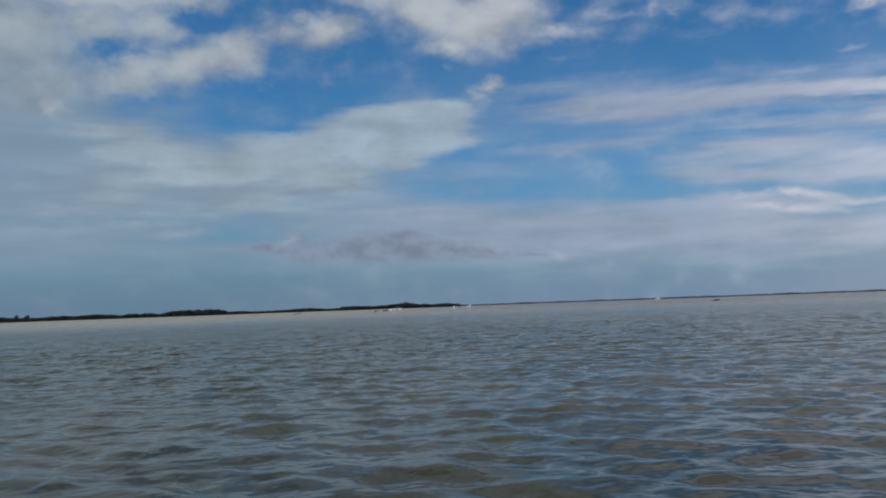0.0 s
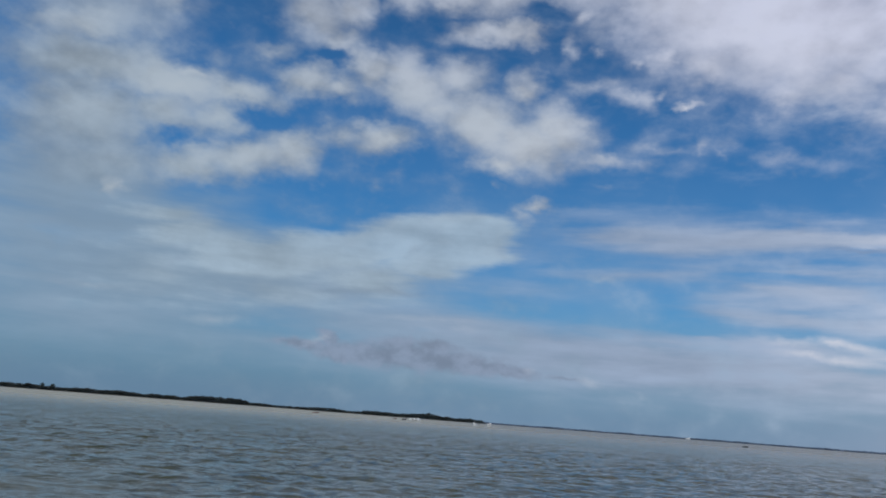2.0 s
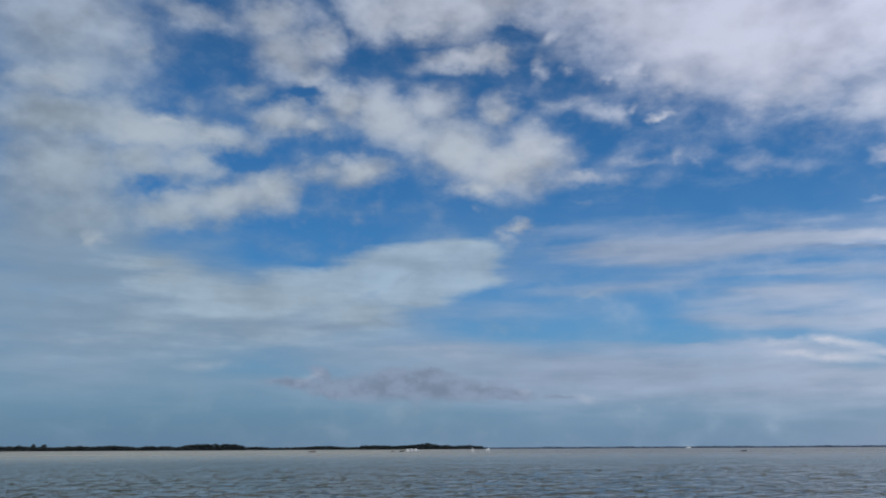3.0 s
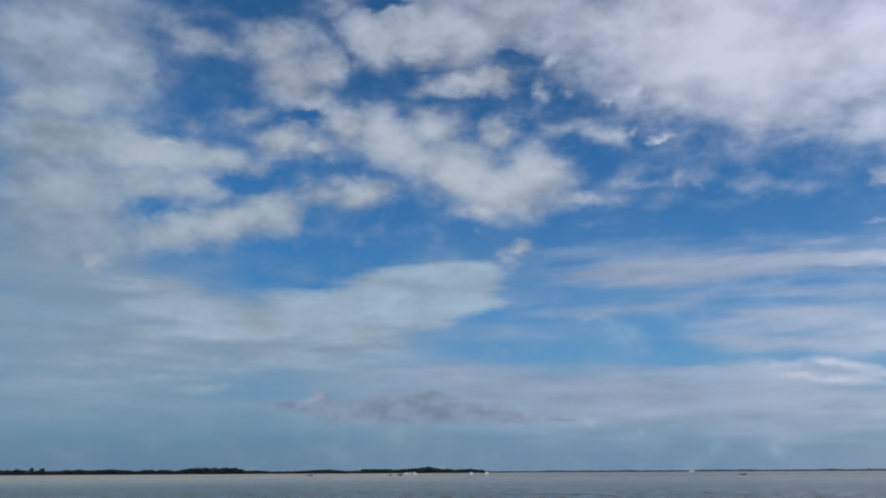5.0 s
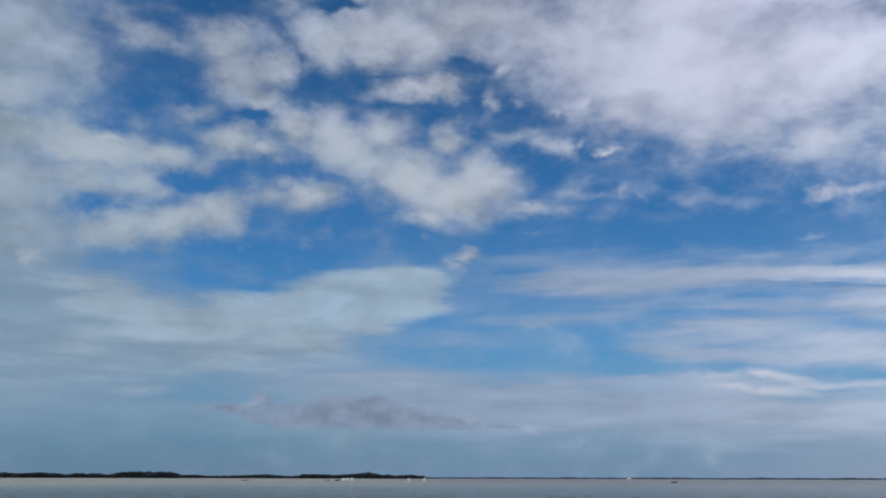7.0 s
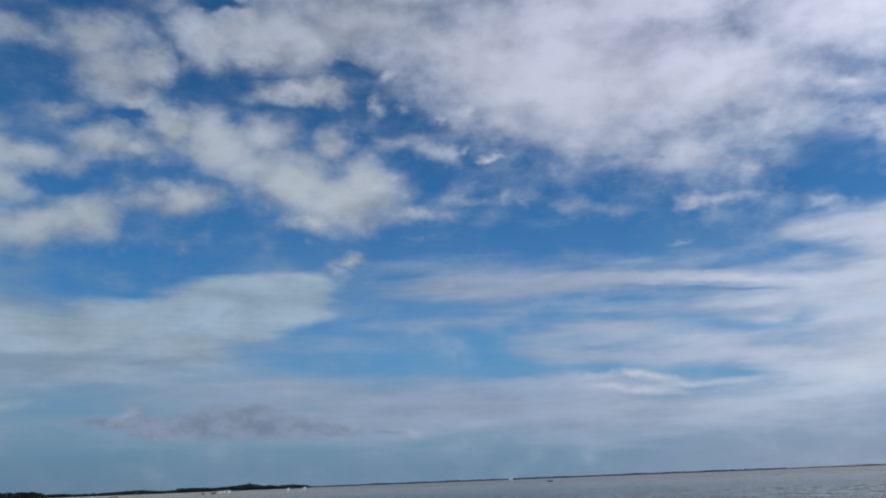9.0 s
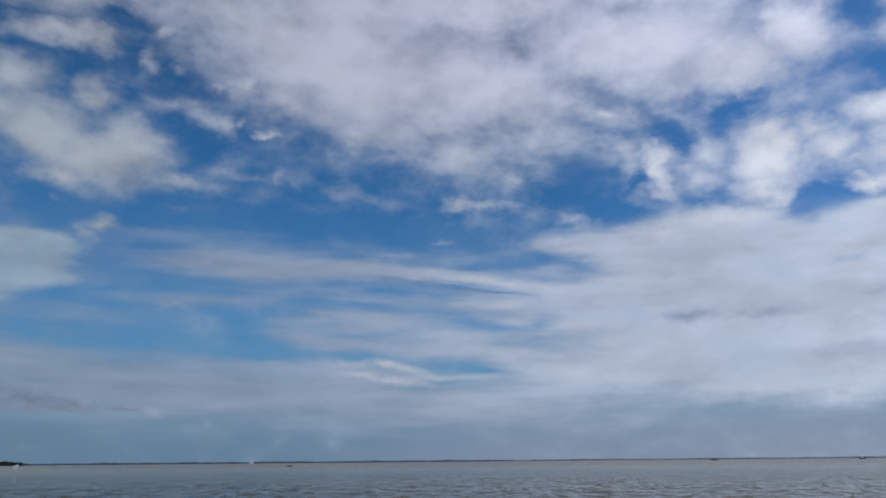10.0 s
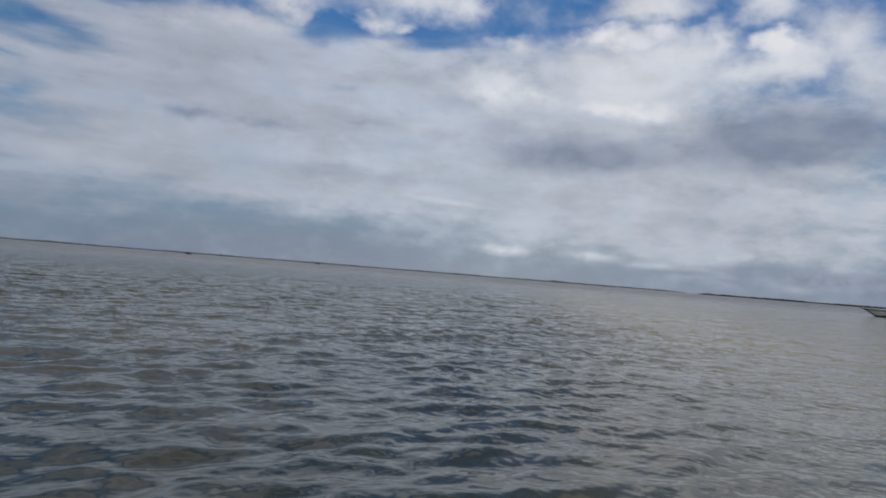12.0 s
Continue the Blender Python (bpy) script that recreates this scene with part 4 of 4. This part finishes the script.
def dinghy(at, heading, length, beam, side, mat, label, motor=True, pole=0.0, category="boat"):
    root = empty("dinghy", Matrix.Translation(at) @ pose(0, 0, 0, 0, 0, heading))
    part("hull", hull_mesh(length, beam, side, 0.15), mat, root, smooth=False)
    part("strake", strake(length, beam, side, thick=0.025), BLACK, root)
    for k, u in enumerate((-0.22, 0.12)):
        bm = box(bmesh.new(), u * length, 0, side * 0.92, 0.2, beam * 0.82, 0.04, 0.01)
        part("thwart", bm, TIMBER, root)
    if motor:
        outboard(root, length, side)
    if pole:
        part("pole", rod(bmesh.new(), (0.1 * length, 0, side * 0.8), (0.16 * length, 0.05, side + pole), 0.03, 0.02), STEEL, root)
    return tagged(root, label, category)


def motor_boat(at, heading, length, beam, side, label, cabin=0.9, mast=0.0, hull_mat=None, upper=WHITE):
    root = empty("motor_boat", Matrix.Translation(at) @ pose(0, 0, 0, 0, 0, heading))
    part("hull", hull_mesh(length, beam, side), hull_mat or WHITE, root)
    part("strake", strake(length, beam, side, thick=0.03), NAVY, root)
    house = part("cabin", box(bmesh.new(), 0.05 * length, 0, side + cabin / 2 - 0.05, length * 0.34, beam * 0.62, cabin, 0.06, 0.86), upper, root)
    for sgn in (-1, 1):
        for k in (-1, 0, 1):
            bm = box(bmesh.new(), 0.05 * length + k * length * 0.095, sgn * beam * 0.295, side + cabin * 0.55, length * 0.075, 0.03, cabin * 0.3, 0.008)
            part("window", bm, GLASS, house, "dark tinted window")
    bm = box(bmesh.new(), 0.05 * length + length * 0.158, 0, side + cabin * 0.55, 0.03, beam * 0.5, cabin * 0.32, 0.008)
    part("windscreen", bm, GLASS, house, "dark tinted windscreen")
    part("roof", box(bmesh.new(), 0.04 * length, 0, side + cabin - 0.02, length * 0.37, beam * 0.62, 0.06, 0.02), upper, root)
    bm = bmesh.new()
    for sgn in (-1, 1):
        last = None
        for k in range(6):
            u = 0.28 + 0.04 * k
            p = Vector((u * length, sgn * beam * 0.42 * (1 - (k / 5) ** 2 * 0.9), side * (1 + 0.25 * (u + 0.2) ** 1.5 * 1.8)))
            rod(bm, p, p + Vector((0, 0, 0.35)), 0.015, 0.015, 6)
            if last is not None:
                rod(bm, last + Vector((0, 0, 0.35)), p + Vector((0, 0, 0.35)), 0.015, 0.015, 6)
            last = p
    part("bow_rail", bm, STEEL, root, "thin steel bow rail")
    if mast:
        part("mast", rod(bmesh.new(), (-0.05 * length, 0, side + cabin), (-0.06 * length, 0, side + cabin + mast), 0.05, 0.03), WHITE, root)
    outboard(root, length, side)
    return tagged(root, label, "boat")


for bearing_, turn_, tall_, pole_ in ((-3.34, 118.0, 0.72, 0.0), (-3.10, 112.0, 0.76, 0.0), (-2.78, 104.0, 0.8, 0.6)):
    boat = dinghy(place(5.5, bearing_, 320.0), turn_, 3.0, 1.3, tall_ * 1.15, WHITE, "white skiff with a raised bow, moored in a row" if not pole_ else "white skiff with a thin pole, moored in a row", True, pole_)
    tagged(boat, group="white skiffs moored in a row")
dinghy(place(5.5, -3.8, 322.0), -5.0, 1.9, 0.9, 0.42, NAVY, "low dark dinghy lying at anchor beside the skiffs", False)
dinghy(place(3.5, -4.25, 325.0), 8.0, 1.5, 0.7, 0.3, RED, "long low faded red kayak-like skiff", False)
dinghy(place(1.2, -9.54, 330.0), 5.0, 2.9, 0.8, 0.3, RED, "long low faded red skiff lying on the shallows", False)
dinghy(place(5.5, 1.15, 300.0), 100.0, 2.0, 1.1, 0.9, WHITE, "small white dinghy with a raised pole", True, 0.7)
dinghy(place(5.5, 2.21, 300.0), 75.0, 2.3, 1.2, 1.0, WHITE, "small high-sided white dinghy", True)
dinghy(place(5.5, 19.2, 235.0), -4.0, 1.7, 0.8, 0.28, NAVY, "low dark dinghy drifting on the lagoon", False)
motor_boat(place(10.5, 47.4, 900.0), 170.0, 9.0, 2.4, 0.9, "low dark fishing boat far out", 0.9, 0.0, NAVY, NAVY)
motor_boat(place(11.0, 56.2, 900.0), 150.0, 6.5, 2.4, 1.1, "dark-hulled fishing boat with a white cabin and mast", 2.0, 1.6, NAVY)


def ferry(at, heading):
    """A white two-deck ferry far off."""
    root = empty("ferry", Matrix.Translation(at) @ pose(0, 0, 0, 0, 0, heading))
    L, B = 22.0, 6.0
    part("hull", hull_mesh(L, B, 2.4, 1.2, sheer=0.3), WHITE, root)
    for z, l, h in ((2.3, 14.0, 2.4), (4.8, 8.0, 2.2)):
        deck = part("deckhouse", box(bmesh.new(), -2.0, 0, z + h / 2, l, B * 0.8, h, 0.15, 0.96), WHITE, root)
        for sgn in (-1, 1):
            for k in range(int(l / 1.8)):
                bm = box(bmesh.new(), -2.0 - l / 2 + 1.3 + k * 1.75, sgn * B * 0.395, z + h * 0.55, 1.1, 0.08, h * 0.36, 0.02)
                part("window", bm, GLASS, deck)
    part("funnel", rod(bmesh.new(), (-4.0, 0, 6.9), (-4.4, 0, 8.8), 0.8, 0.65, 14), NAVY, root)
    part("mast", rod(bmesh.new(), (0.5, 0, 6.9), (0.4, 0, 10.0), 0.12, 0.06), WHITE, root)
    return tagged(root, "white two-deck ferry far off on the horizon", "ferry")


ferry(place(8.0, 16.0, 3300.0), 172.0)


def channel_mark(at):
    root = empty("channel_marker", Matrix.Translation(at))
    part("pile", rod(bmesh.new(), (0, 0, -1.5), (0.05, 0, 2.6), 0.22, 0.18, 12), WHITE, root)
    part("topmark", box(bmesh.new(), 0.05, 0, 2.9, 0.55, 0.55, 0.6, 0.04, 0.7), WHITE, root, "white painted top mark")
    part("collar", rod(bmesh.new(), (0, 0, 0.05), (0, 0, 0.5), 0.26, 0.26, 12), TIMBER, root, "dark weed-stained collar")
    return tagged(root, "white channel marker pile standing in the lagoon", "channel marker")


channel_mark(place(10.0, 31.3, 1000.0))


def long_boat(at, heading):
    """A pale wooden boat at anchor with dark gunwale and dark foot, its prow sticking out."""
    root = empty("long_boat", Matrix.Translation(at) @ pose(0, 0, 0, 0, 0, heading))
    L, B, S = 11.0, 2.2, 0.64
    part("hull", hull_mesh(L, B, S, 0.35, 0.16, 0.09, 20, 0.2, 0.12), WHITE, root)
    part("gunwale", strake(L, B, S, 20, 0.2, 0.06), NAVY, root, "dark painted gunwale")
    bm = bmesh.new()
    for sgn in (-1, 1):
        last = None
        for i in range(16):
            u = i / 15
            full = math.sqrt(max(0.0, 1 - max(0.0, (u - 0.35) / 0.65) ** 2.4))
            p = Vector(((u - 0.5) * L - 0.09 * L * max(0, u - 0.55) / 0.45, sgn * (B / 2 * full * (0.84 - 0.3 * max(0, u - 0.6)) + 0.02), 0.14))
            if last is not None:
                rod(bm, last, p, 0.13, 0.13, 6)
            last = p
    part("foot_strake", bm, NAVY, root, "dark tarred foot of the hull")
    bm = rod(bmesh.new(), (L * 0.40, 0, 0.12), (L * 0.515, 0, S * 1.22), 0.10, 0.08)
    rod(bm, (L * 0.48, 0, S * 1.2), (L * 0.56, 0, S * 1.32), 0.06, 0.04)
    part("stem", bm, NAVY, root, "dark wooden stem post")
    for u in (-0.3, -0.05, 0.2):
        part("thwart", box(bmesh.new(), u * L, 0, S * 0.88, 0.28, B * 0.8, 0.05, 0.01), TIMBER, root)
    return tagged(root, "pale wooden boat with dark gunwale lying at anchor", "boat")


long_boat(place(12.0, 93.05, 98.5) + Vector((2.1, -5.8, 0.0)), 110.0)
